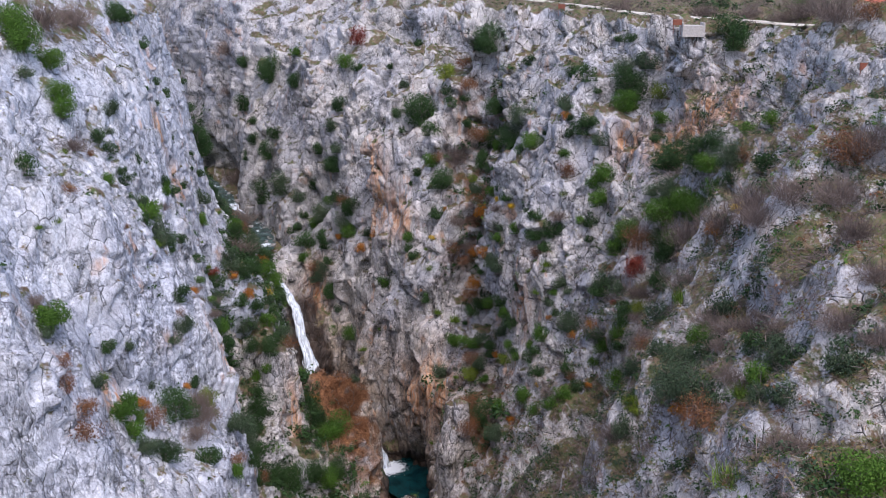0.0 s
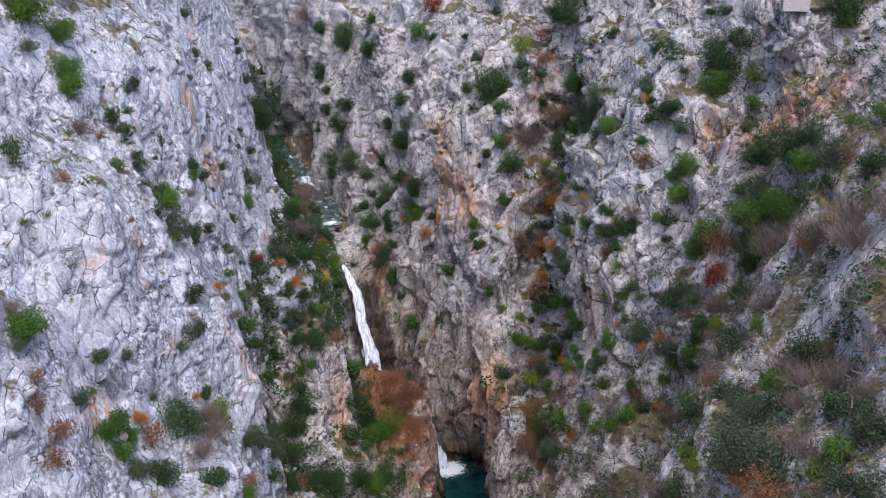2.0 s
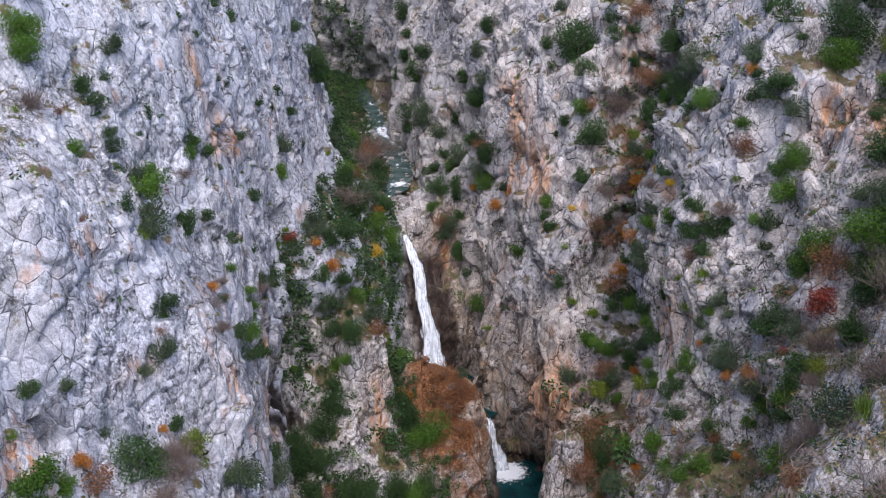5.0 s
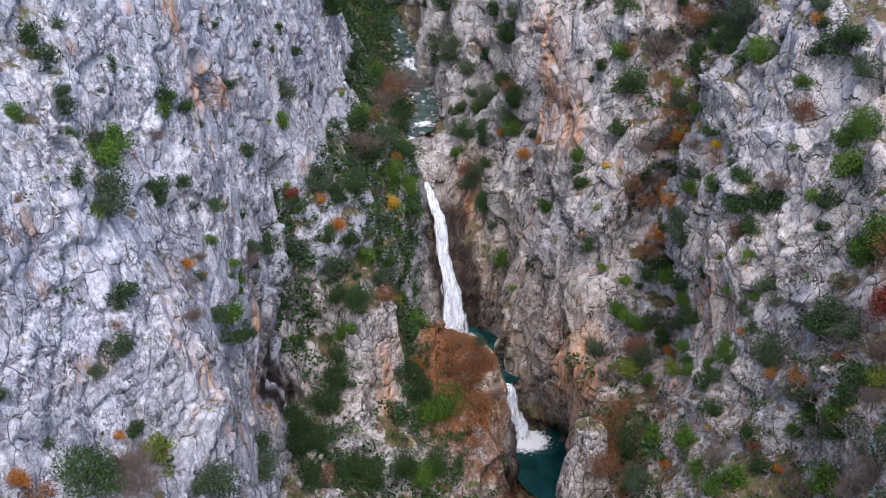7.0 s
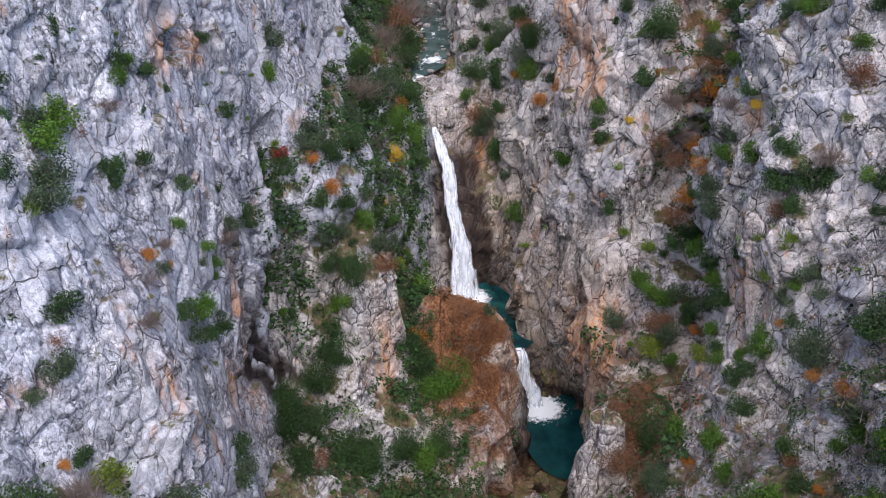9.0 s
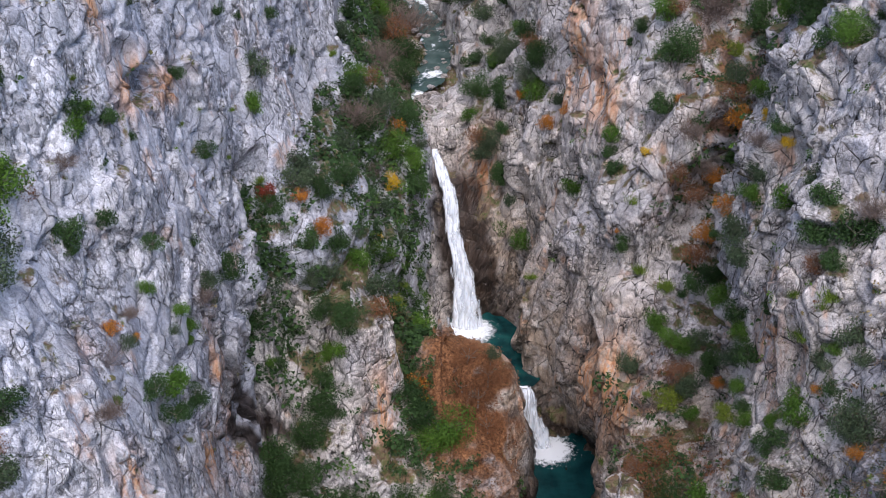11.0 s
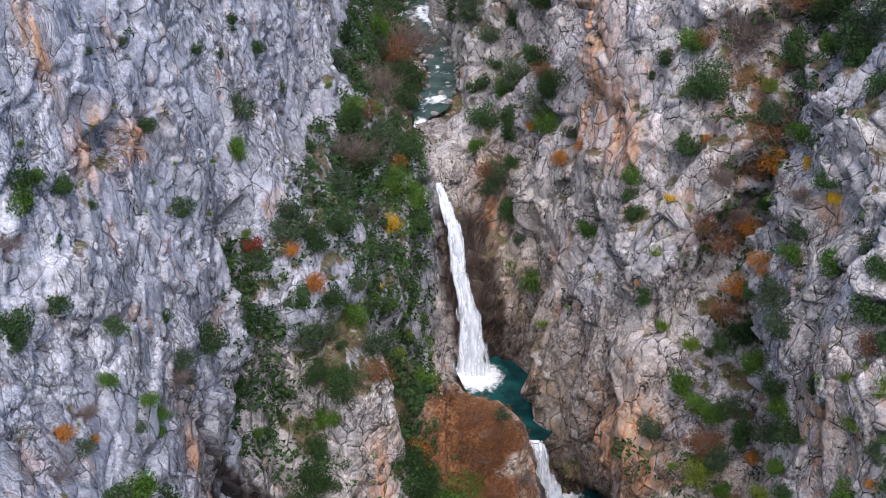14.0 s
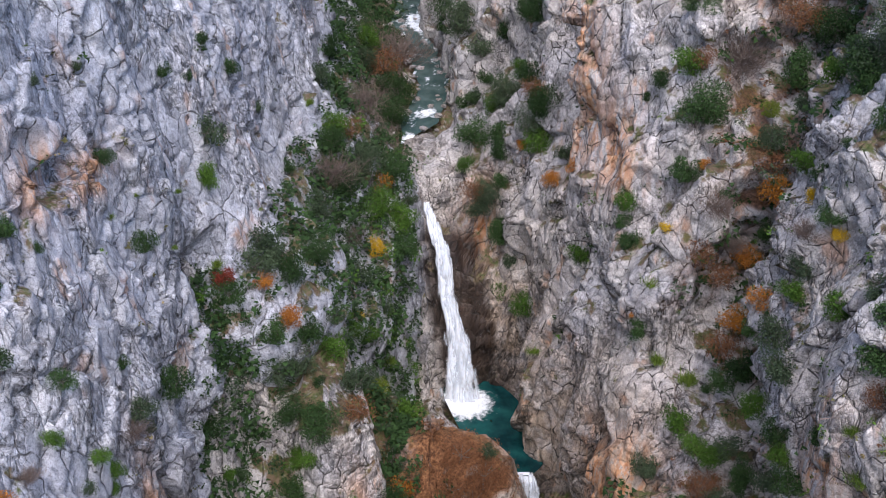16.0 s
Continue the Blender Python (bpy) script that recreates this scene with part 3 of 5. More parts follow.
def build_wall(name, rows, turned, along, rim, label, dip):
    """A wall of the gorge up to its rim, and the open land behind the rim."""
    height = spaced((-6, 20, 0.9), (20, 60, 0.6), (60, 180, 0.5), (180, 190, 0.8))
    x, y = wall_place(rows, turned, along, np.clip(height, 0, 180))
    z = np.array(height)[None] + 0 * x
    over = np.maximum(0, height - 180)[None] * 0.9  # the rim lies back a little
    x, y = (x + over * math.cos(TURN), y + over * math.sin(TURN)) if turned else (x - over, y)
    lift = spline_weights([a for a, _ in rim], along) @ np.array([h for _, h in rim], float)
    z = np.where(z > 150, 150 + (z - 150) * ((lift[:, None] - 150) / 40.0), z)
    # the land behind: more rows that run back from the rim
    sx = (1, 0) if not turned else (math.cos(TURN), math.sin(TURN))
    way = -1 if not turned else 1
    land = [(2.5 * k, 0.05 * k) for k in range(1, 33)] + [(90, 2), (105, 3), (130, 5), (160, 8), (220, 12), (300, 18), (600, 45), (1400, 120)]
    for run, rise in land:
        x = np.concatenate([x, x[:, len(height) - 1:len(height)] + way * run * sx[0]], 1)
        y = np.concatenate([y, y[:, len(height) - 1:len(height)] + way * run * sx[1]], 1)
        z = np.concatenate([z, z[:, len(height) - 1:len(height)] + rise], 1)
    n = grid_normals(x, y, z)
    if (n[..., 0].mean() < 0) == (not turned):
        n = -n
    p = np.stack([x, y, z], -1).reshape(-1, 3)
    back = np.concatenate([np.zeros(len(height)), np.linspace(0.4, 1, len(land))])[None] + 0 * x
    d = (crag(p, 1.0, dip) + hollowed(p) + carved(p)).reshape(x.shape) * (1 - 0.85 * back)
    wide = np.linalg.norm(np.stack([np.gradient(a, axis=1) for a in (x, y, z)], -1), axis=-1) + np.linalg.norm(np.stack([np.gradient(a, axis=0) for a in (x, y, z)], -1), axis=-1)
    open_slope = blurred(step(1.5, 2.3, wide), 4)  # where the land lies back, broken rock turns to rounded outcrops
    d = d * (1 - open_slope) + blurred(d, 2) * open_slope
    x, y, z = x + n[..., 0] * d, y + n[..., 1] * d, z + n[..., 2] * d
    if turned:  # level ground under the track
        k = step(10, 3, track_away(x, y)) * step(165, 170, z)
        z = z * (1 - k) + k * (TRACK_Z - 0.5)
    mesh = grid_mesh(name, x, y, z, turned)
    n = grid_normals(x, y, z)
    up = blurred(np.abs(n[..., 2]), 2).ravel()
    p = np.stack([x, y, z], -1).reshape(-1, 3)
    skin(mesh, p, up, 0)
    ob = tagged(set_mesh(name, mesh, ROCK["east" if turned else "west"]), label, "cliff", kind="structure")
    return ob, *thinned(x, y, z, up, 2)


ALONG_W = spaced((-600, -120, 30), (-120, 0, 3), (0, 30, 0.6), (30, 180, 0.45), (180, 300, 0.75), (300, 520, 1.5))
ALONG_E = spaced((-600, -200, 25), (-200, -100, 2.5), (-100, 0, 0.8), (0, 190, 0.45), (190, 290, 0.7), (290, 440, 1.5))
cliff_west, P_WEST, UP_WEST, WAY_WEST = build_wall("cliff_west", WEST, False, ALONG_W, [(-60, 200), (0, 196), (60, 192), (110, 188), (200, 186), (300, 186), (520, 190)],
                                         "steep pale grey limestone cliff with ledges and rust stains", 28)
cliff_east, P_EAST, UP_EAST, WAY_EAST = build_wall("cliff_east", EAST, True, ALONG_E, [(-150, 184), (-50, 182), (20, 177), (60, 176), (110, 176), (160, 177), (250, 186), (440, 194)],
                                         "rugged grey limestone cliff with gullies and bushy ledges", -6)


# ---- the bed of the gorge, with the spur between the gully and the pools ----
def bed_height(x, y):
    channel = np.interp(y, [-60, 60, 120, 150, 168, 183, 197, 205, 212, 225, 262, 306, 357, 442, 520], [0, 12, 24, 29, 30, 27, 14, 8, 5, 0, -8, -4, -12, -25, -60])
    bed = np.interp(y, [-120, 60, 140, 148, 152, 176, 180, 184, 209, 215, 221, 226, 230, 232.5, 240, 256, 262, 340, 520], [-8, -5, -1, -1, -4, -4, 5, 12, 12, 30, 45, 55, 58.5, 61, 66.5, 66.5, 64.5, 65.5, 72])
    side = np.abs(x - channel)
    half = np.interp(y, [0, 140, 152, 176, 182, 200, 209, 214, 231, 245, 262, 320, 520], [4, 4, 8.5, 9.5, 5, 8.5, 7, 4.5, 1.8, 3, 5.5, 5.5, 5.5])
    z = bed + np.maximum(0, side - half) * np.interp(y, [120, 150, 180, 215, 240, 280], [0.7, 1.5, 1.5, 1.2, 0.55, 0.4])
    low = bed + np.maximum(0, side - half) * 0.4  # the open shore behind the spur
    k = step(171, 176, y) * step(216, 210, y) * step(0, 3, channel - x)
    z = z * (1 - k) + np.minimum(z, low) * k
    crest = np.interp(x, [-40, -16, -8, -3, 0, 5, 8, 12, 16, 19, 22], [24, 27, 47, 53, 51.5, 47, 43, 38, 30, 15, -10])
    spur = crest - np.maximum(0, 153 - y) * 1.18 - np.maximum(0, y - 163) * 1.22
    spur = np.where(y < 123, np.maximum(spur, np.interp(y, [-120, 60, 123], [-6, 6, 16]) + np.maximum(0, -(x - 8)) * 0.12), spur)
    spur = np.where(x > 24, -20, spur)
    return np.maximum(z, spur)


bx, by = np.meshgrid(spaced((-75, -45, 2), (-45, 50, 0.55), (50, 75, 2)), spaced((-600, -100, 25), (-100, 60, 4), (60, 110, 1.4), (110, 174, 0.6), (174, 186, 0.25), (186, 206, 0.6), (206, 233, 0.25), (233, 262, 0.5), (262, 270, 0.8), (270, 330, 1.3), (330, 520, 3)), indexing="ij")
bz = bed_height(bx, by)
_p = np.stack([bx, by, bz], -1).reshape(-1, 3)
_d = crag(_p, 0.8).reshape(bx.shape) * np.clip(np.abs(bed_height(bx + 2, by) - bed_height(bx - 2, by)) * 0.25 + np.abs(bed_height(bx, by + 2) - bed_height(bx, by - 2)) * 0.25 + 0.2, 0, 0.9)
_d = _d * (1 - 0.85 * np.exp(-((bx - np.interp(by, [206, 213, 222, 232], [5, 3.5, 0, -4])) / 6) ** 2) * step(203, 207, by) * step(238, 233, by))
_n = grid_normals(bx, by, bz)
bx, by, bz = bx + _n[..., 0] * _d, by + _n[..., 1] * _d, bz + _n[..., 2] * _d
_n = grid_normals(bx, by, bz)
_mesh = grid_mesh("gorge_bed", bx, by, bz, smooth=False)
P_BED, UP_BED = np.stack([bx, by, bz], -1).reshape(-1, 3), blurred(np.abs(_n[..., 2]), 2).ravel()
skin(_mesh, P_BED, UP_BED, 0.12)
P_PLANT, UP_PLANT, WAY_BED = thinned(bx, by, bz, UP_BED, 2)
gorge_bed = tagged(set_mesh("ground", _mesh, ROCK["east"]), "rocky gorge bed with brown leaf litter", "ground", kind="structure")


# ---- free-standing rock ----
def rock_tower(name, label, cx, cy, plan, z0, z1, lean=(0, 0), narrow=0.6, fine=0.8, top_tilt=(0, 0)):
    """A tower of rock on a rounded plan of (angle in degrees, reach) pairs, drawn in towards its top."""
    ang = np.linspace(0, 2 * math.pi, max(24, int(2 * math.pi * 9 / fine)), endpoint=True)
    a0 = [radians(a) for a, _ in plan] + [radians(plan[0][0] + 360)]
    reach = np.interp(ang, a0, [r for _, r in plan] + [plan[0][1]], period=2 * math.pi)
    v = np.concatenate([np.linspace(0, 1, int((z1 - z0) / fine)), np.ones(10)])
    draw = np.concatenate([1 - (1 - narrow) * np.linspace(0, 1, int((z1 - z0) / fine)) ** 1.7, narrow * np.linspace(0.9, 0.0, 10)])
    r = reach[:, None] * draw[None]
    x = cx + np.cos(ang)[:, None] * r + lean[0] * v[None]
    y = cy + np.sin(ang)[:, None] * r + lean[1] * v[None]
    z = z0 + (z1 - z0) * v[None] + 0 * x + np.where(v[None] > 0.7, (v[None] - 0.7) / 0.3, 0) * ((x - cx) * top_tilt[0] + (y - cy) * top_tilt[1])
    n = grid_normals(x, y, z)
    if (n[:, 5, 0] * np.cos(ang)).mean() < 0:
        n = -n
    p = np.stack([x, y, z], -1).reshape(-1, 3)
    d = crag(p, 0.8).reshape(x.shape) * 0.8
    d[-1] = d[0]
    x, y, z = x + n[..., 0] * d, y + n[..., 1] * d, z + n[..., 2] * d
    mesh = grid_mesh(name, x, y, z, smooth=False)
    n = grid_normals(x, y, z)
    skin(mesh, np.stack([x, y, z], -1).reshape(-1, 3), np.abs(n[..., 2]).ravel())
    return tagged(set_mesh(name, mesh, ROCK["east"]), label, "rock")


rock_tower("rock_pillar", "tall pale limestone pillar with bushes on its top", -23, 148, [(0, 13), (50, 14), (90, 18), (135, 16), (180, 9), (225, 15), (255, 14), (285, 14.5), (320, 13)], 8, 71, narrow=0.75, top_tilt=(-0.25, 0.25))
rock_tower("rock_pinnacle", "squat grey rock pinnacle beside the pool", 30.5, 102, [(0, 6), (90, 7), (180, 5), (270, 5)], -4, 58.5, lean=(-1, -1), narrow=0.5)


# ---- water ----
def water_sheet(name, edge, z, material, label, foam):
    """A level sheet of water within a ring of edge points."""
    e = np.array(edge, float)
    c = e.mean(0)
    t = np.linspace(0, len(e), len(e) * 8 + 1)[:-1]
    w = spline_weights(np.arange(-2, len(e) + 3), t)
    ring = w @ np.concatenate([e[-2:], e, e[:3]])
    rings = np.linspace(0.02, 1, 30)
    x = c[0] + (ring[:, 0] - c[0])[:, None] * rings[None]
    y = c[1] + (ring[:, 1] - c[1])[:, None] * rings[None]
    x, y = np.concatenate([x, x[:1]]), np.concatenate([y, y[:1]])
    mesh = grid_mesh(name, x, y, z + 0 * x)
    put_number(mesh, "foam", foam(x, y))
    return tagged(set_mesh(name, mesh, material), label, "water", kind="structure")


water_sheet("water_lower_pool", [(18, 168), (20, 158), (24, 148), (30, 143), (38, 146), (43, 158), (43, 172), (37, 182), (30, 186), (22, 182)], 0, POOL,
            "dark turquoise plunge pool", lambda x, y: 1.15 * np.exp(-(((x - 26) / 7) ** 2 + ((y - 172) / 6) ** 2)))
water_sheet("water_upper_pool", [(0, 208), (3, 198), (7, 188), (13, 180.5), (20, 178), (25, 184), (25, 195), (19, 207), (14, 213), (7, 214), (1, 213)], 16, POOL_HIGH,
            "turquoise plunge pool under the fall", lambda x, y: 1.15 * np.exp(-(((x - 5) / 7.5) ** 2 + ((y - 205) / 6.5) ** 2)))


def river_run(name, line, half, label):
    """A run of river along a line of (x, y, z)."""
    l = np.array(line, float)
    s = np.linspace(0, len(l) - 1, 90)
    c = spline_weights(np.arange(len(l)), s) @ l
    t = np.linspace(-1, 1, 15)
    tang = np.gradient(c[:, :2], axis=0)
    tang /= np.linalg.norm(tang, axis=1, keepdims=True)
    half = half * (0.3 + 0.7 * step(0, 14, c[:, 1] - c[0, 1]))[:, None] * (1 + 0.35 * fractal(np.stack([c[:, 1] / 9, 0 * s, 0 * s], 1), 2, 72))[:, None]
    x = c[:, :1] + tang[:, 1:] * half * t[None]
    y = c[:, 1:2] - tang[:, :1] * half * t[None]
    z = c[:, 2:3] + 0 * x
    z = z + 0.12 * fractal(np.stack([x, y, z], -1).reshape(-1, 3) / 1.5, 2, 70).reshape(x.shape)
    mesh = grid_mesh(name, x, y, z)
    p = np.stack([x, y, 0 * z], -1).reshape(-1, 3)
    put_number(mesh, "foam", np.clip(0.12 + 0.42 * fractal(p / np.array([2.2, 5, 1]), 3, 71) + 0.5 * np.exp(-((p[:, 1] - 261) / 3.5) ** 2) + 0.3 * np.exp(-((p[:, 1] - 276) / 3) ** 2) + 0.25 * np.exp(-((p[:, 1] - 345) / 9) ** 2), 0, 1))
    return tagged(set_mesh(name, mesh, RIVER), label, "river", kind="structure")


river_run("water_river", [(-10.5, 258.5, 65.0), (-9.5, 263, 66.1), (-7, 271, 66.3), (-4.3, 282, 66.6), (-2.6, 297, 66.9), (-4.8, 311, 67.1), (-8, 325, 67.4), (-13, 348, 67.9), (-12.5, 378, 68.6), (-18, 405, 69.2), (-26, 442, 70), (-50, 500, 73)], 5.0,
          "shallow stony mountain river with white riffles")


def waterfall(name, line, label, layers=3):
    """Falling water: three uneven curtains, one before the other, that follow (x, y, z, half width)."""
    top = new(name)
    top.location = line[-1][:3]
    l = np.array(line, float)
    for k in range(layers):
        s = np.linspace(0, len(l) - 1, 80)
        c = spline_weights(np.arange(len(l)), s) @ l
        t = np.linspace(-1, 1, 25)
        wob = 1 + 0.12 * fractal(np.stack([s * 2.1, 0 * s + k, 0 * s], 1), 3, 80 + k)
        half = 1.05 * c[:, 3] * wob * (1.0 - 0.16 * k)
        x = c[:, :1] + half[:, None] * t[None] + 0.3 * (k - 1)
        y = c[:, 1:2] - (0.5 + 0.25 * half[:, None]) * np.sqrt(np.maximum(0, 1 - t[None] ** 2)) * (0.6 + 0.35 * k)
        z = c[:, 2:3] + 0 * x
        p = np.stack([x * 1.1, y, z * 0.16], -1).reshape(-1, 3)
        y = y - 0.3 * fractal(p, 3, 84 + k).reshape(x.shape)
        mesh = grid_mesh("curtain", x, y, z)
        edge = np.abs(t)[None] ** 3 + 0 * x
        broken = 0.22 * k + 0.4 * fractal(np.stack([x * 1.3, y * 0, z * 0.22], -1).reshape(-1, 3), 3, 88 + k).reshape(x.shape)
        fingers = step(0.10, 0.0, s / (len(l) - 1))[:, None] * step(-0.2, 0.3, fractal(np.stack([x * 0.9, 0 * y, 0 * z + k], -1).reshape(-1, 3), 2, 86).reshape(x.shape))
        put_number(mesh, "thin", np.clip(0.85 * edge + broken + 0.9 * fingers + 0.55 * step(0.72, 1.0, s / (len(l) - 1))[:, None] * np.abs(t)[None], 0, 1))
        ob = set_mesh("curtain", mesh, FALL, top)
        ob.matrix_parent_inverse = Matrix.Translation(-top.location)
    return tagged(top, label, "waterfall")


waterfall("waterfall", [(-4.2, 231.6, 61.9, 1.0), (-3.6, 229.3, 60.6, 1.3), (-2.2, 226, 58, 1.6), (0.0, 222, 53, 2.0), (0.8, 219.5, 47.5, 2.2), (1.4, 217, 41.7, 2.2), (2.9, 214.2, 36, 2.4), (4.0, 212, 30, 3.4), (4.6, 209.8, 23.5, 5.2), (5.1, 207.4, 15.7, 7.4)],
          "tall white waterfall plunging into a turquoise pool")
waterfall("waterfall", [(19.0, 179.9, 16.3, 2.8), (19.8, 177.8, 15, 2.9), (21.4, 176.4, 9, 2.7), (23.4, 175, 4, 3.3), (24.8, 173.6, -0.4, 4.2)],
          "short broad waterfall spilling into the lower pool")


# ---- plants ----
def cards(centres, facing, wide, long, rng):
    """Leaf sprays: one pointed leaf each, at the centres, roughly facing out."""
    n = len(centres)
    out = facing + 0.6 * rng.normal(size=(n, 3))
    out /= np.linalg.norm(out, axis=1, keepdims=True)
    a = np.cross(out, rng.normal(size=(n, 3)))
    a /= np.linalg.norm(a, axis=1, keepdims=True)
    b = np.cross(out, a)
    w = (wide * rng.uniform(0.6, 1.3, n))[:, None]
    h = (long * rng.uniform(0.6, 1.3, n))[:, None]
    co = np.stack([centres - a * w - b * h * 0.7, centres + a * w - b * h * 0.5, centres + b * h + out * w * 0.4], 1)
    return co.reshape(-1, 3), np.arange(3 * n).reshape(n, 3)


def crown_mesh(name, seed, sprays, leaf, clumps, flat=0.8, loose=0.0):
    """A crown of many leaf sprays, gathered in uneven clumps round a hollow heart."""
    rng = np.random.default_rng(seed)
    c = rng.normal(size=(clumps, 3))
    c /= np.linalg.norm(c, axis=1, keepdims=True)
    c *= rng.uniform(0.30, 0.72, (clumps, 1))
    c[:, 2] = c[:, 2] * flat + 0.55
    r = rng.uniform(0.24, 0.46, clumps)
    pick = rng.choice(clumps, sprays, p=r ** 2 / (r ** 2).sum())
    d = rng.normal(size=(sprays, 3))
    d /= np.linalg.norm(d, axis=1, keepdims=True)
    at = c[pick] + d * (r[pick] * rng.uniform(0.72 - loose, 1.06 + loose, sprays))[:, None]
    at[:, 2] = np.maximum(at[:, 2], 0.04)
    co, f = cards(at, d, leaf, leaf * 1.25, rng)
    return raw_mesh(name, co, f, False)


def stem_mesh(name, seed, tall, thick, limbs=4):
    """A tapered, bent trunk that parts into limbs."""
    rng = np.random.default_rng(seed)
    co, faces = [], []

    def tube(a, b, r0, r1):
        a, b = np.array(a), np.array(b)
        way = (b - a) / np.linalg.norm(b - a)
        u = np.cross(way, (0.3, 0.9, 0.2))
        u /= np.linalg.norm(u)
        v, base = np.cross(way, u), len(co)
        for p, r in ((a, r0), ((a + b) / 2 + rng.normal(size=3) * r0 * 0.5, (r0 + r1) / 2), (b, r1)):
            co.extend(p + r * (math.cos(t) * u + math.sin(t) * v) for t in np.arange(5) * 2 * math.pi / 5)
        faces.extend((base + k * 5 + i, base + k * 5 + (i + 1) % 5, base + k * 5 + 5 + (i + 1) % 5, base + k * 5 + 5 + i) for k in (0, 1) for i in range(5))

    fork = np.array([rng.normal() * 0.05, rng.normal() * 0.05, tall * 0.45])
    tube((0, 0, -0.12), fork, thick, thick * 0.7)
    for k in range(limbs):
        t = 2 * math.pi * (k + rng.uniform(0, 0.7)) / limbs
        tube(fork, fork + np.array([math.cos(t) * 0.42, math.sin(t) * 0.42, tall * rng.uniform(0.35, 0.6)]), thick * 0.6, thick * 0.2)
    return raw_mesh(name, np.array(co), np.array(faces))


def twig_mesh(name, seed, twigs):
    """A leafless shrub: a spray of fine grey-brown twigs."""
    rng = np.random.default_rng(seed)
    base = rng.normal(size=(twigs, 3)) * np.array([0.30, 0.30, 0.0])
    way = rng.normal(size=(twigs, 3)) * np.array([0.55, 0.55, 0.25]) + np.array([0, 0, 0.75])
    way /= np.linalg.norm(way, axis=1, keepdims=True)
    start = base + way * rng.uniform(0, 0.55, (twigs, 1))
    end = start + way * rng.uniform(0.25, 0.55, (twigs, 1)) + rng.normal(size=(twigs, 3)) * 0.12
    side = np.cross(way, rng.normal(size=(twigs, 3)))
    side *= 0.006 / np.linalg.norm(side, axis=1, keepdims=True)
    co = np.stack([start - side, start + side, end + side * 0.5, end - side * 0.5], 1).reshape(-1, 3)
    return raw_mesh(name, co, np.arange(4 * twigs).reshape(-1, 4), False)


def tuft_mesh(name, seed, blades):
    rng = np.random.default_rng(seed)
    base = rng.normal(size=(blades, 3)) * np.array([0.42, 0.42, 0.03])
    way = rng.normal(size=(blades, 3)) * 0.35 + np.array([0, 0, 0.42])
    side = rng.normal(size=(blades, 3))
    side[:, 2] = 0
    side *= 0.035 / np.linalg.norm(side, axis=1, keepdims=True)
    co = np.stack([base - side, base + side, base + way + side * 0.5, base + way - side * 0.5], 1).reshape(-1, 3)
    return raw_mesh(name, co, np.arange(4 * blades).reshape(-1, 4), False)


PLANTS = {  # kind: name, label, category, group, (sprays, leaf, clumps, flat, looseness)
    "evergreen": ("evergreen_bush", "dense dark evergreen bush rooted in the cliff", "bush", "evergreen bushes on the cliffs", (1800, 0.043, 15, 0.85, 0.05)),
    "grey_green": ("grey_bush", "grey-green bush clinging to rock", "bush", "grey-green bushes on the cliffs", (1800, 0.041, 16, 0.8, 0.12)),
    "bright": ("green_bush", "fresh green bush on a rock ledge", "bush", "green bushes on the ledges", (1800, 0.043, 15, 0.75, 0.08)),
    "lime": ("yellow_green_bush", "yellow-green bush on a rock ledge", "bush", "yellow-green bushes", (1700, 0.043, 14, 0.75, 0.10)),
    "orange": ("autumn_tree", "small tree in orange autumn leaf", "tree", "orange autumn trees", (1500, 0.042, 14, 0.85, 0.16)),
    "yellow": ("autumn_tree", "small tree in yellow autumn leaf", "tree", "yellow autumn trees", (1500, 0.042, 13, 0.85, 0.14)),
    "red": ("autumn_shrub", "shrub with dark red autumn leaves", "shrub", "red autumn shrubs", (1400, 0.042, 13, 0.8, 0.16)),
    "russet": ("russet_shrub", "half-bare shrub with russet brown leaves", "shrub", "russet shrubs", (900, 0.040, 15, 0.7, 0.25)),
}
STOCK = {}
for _k, (_name, _label, _cat, _group, _shape) in PLANTS.items():
    STOCK[_k] = []
    for _v in range(3):
        thing = new(_name)
        set_mesh("trunk", stem_mesh("trunk", 300 + _v, 0.8, 0.06), BARK, thing)
        set_mesh("crown", crown_mesh("crown", 100 + 31 * _v + len(STOCK) * 7, *_shape), LEAF[_k], thing)
        STOCK[_k].append(tagged(thing, _label, _cat, _group))
for _k in ("evergreen", "grey_green", "bright", "russet"):  # broad bushes have many more and finer sprays
    _name, _label, _cat, _group, _shape = PLANTS[_k]
    thing = new(_name)
    set_mesh("trunk", stem_mesh("trunk", 310, 0.8, 0.05, 6), BARK, thing)
    set_mesh("crown", crown_mesh("crown", 177 + len(_k), int(_shape[0] * 2.7), _shape[1] * 0.62, 26, _shape[3], _shape[4]), LEAF[_k], thing)
    STOCK[_k + "_broad"] = [tagged(thing, _label, _cat, _group)]
STOCK["bare"] = []
for _v in range(3):
    thing = new("bare_shrub")
    set_mesh("stem", stem_mesh("stem", 340 + _v, 0.6, 0.04, 5), BARK, thing)
    tagged(set_mesh("twig_spray", twig_mesh("twig_spray", 350 + _v, 900), LEAF["bare"], thing), kind="stuff")
    STOCK["bare"].append(tagged(thing, "leafless grey-brown shrub on a stony slope", "shrub", "bare shrubs"))
STOCK["grass"] = [tagged(set_mesh("grass_tuft", tuft_mesh("grass_tuft", 360 + v, 320), LEAF["grass"]), "tuft of green grass on a rock ledge", "grass", "grass tufts") for v in range(3)]
_pine = new("pine_tree")
set_mesh("trunk", stem_mesh("trunk", 370, 1.3, 0.05, 5), BARK, _pine)
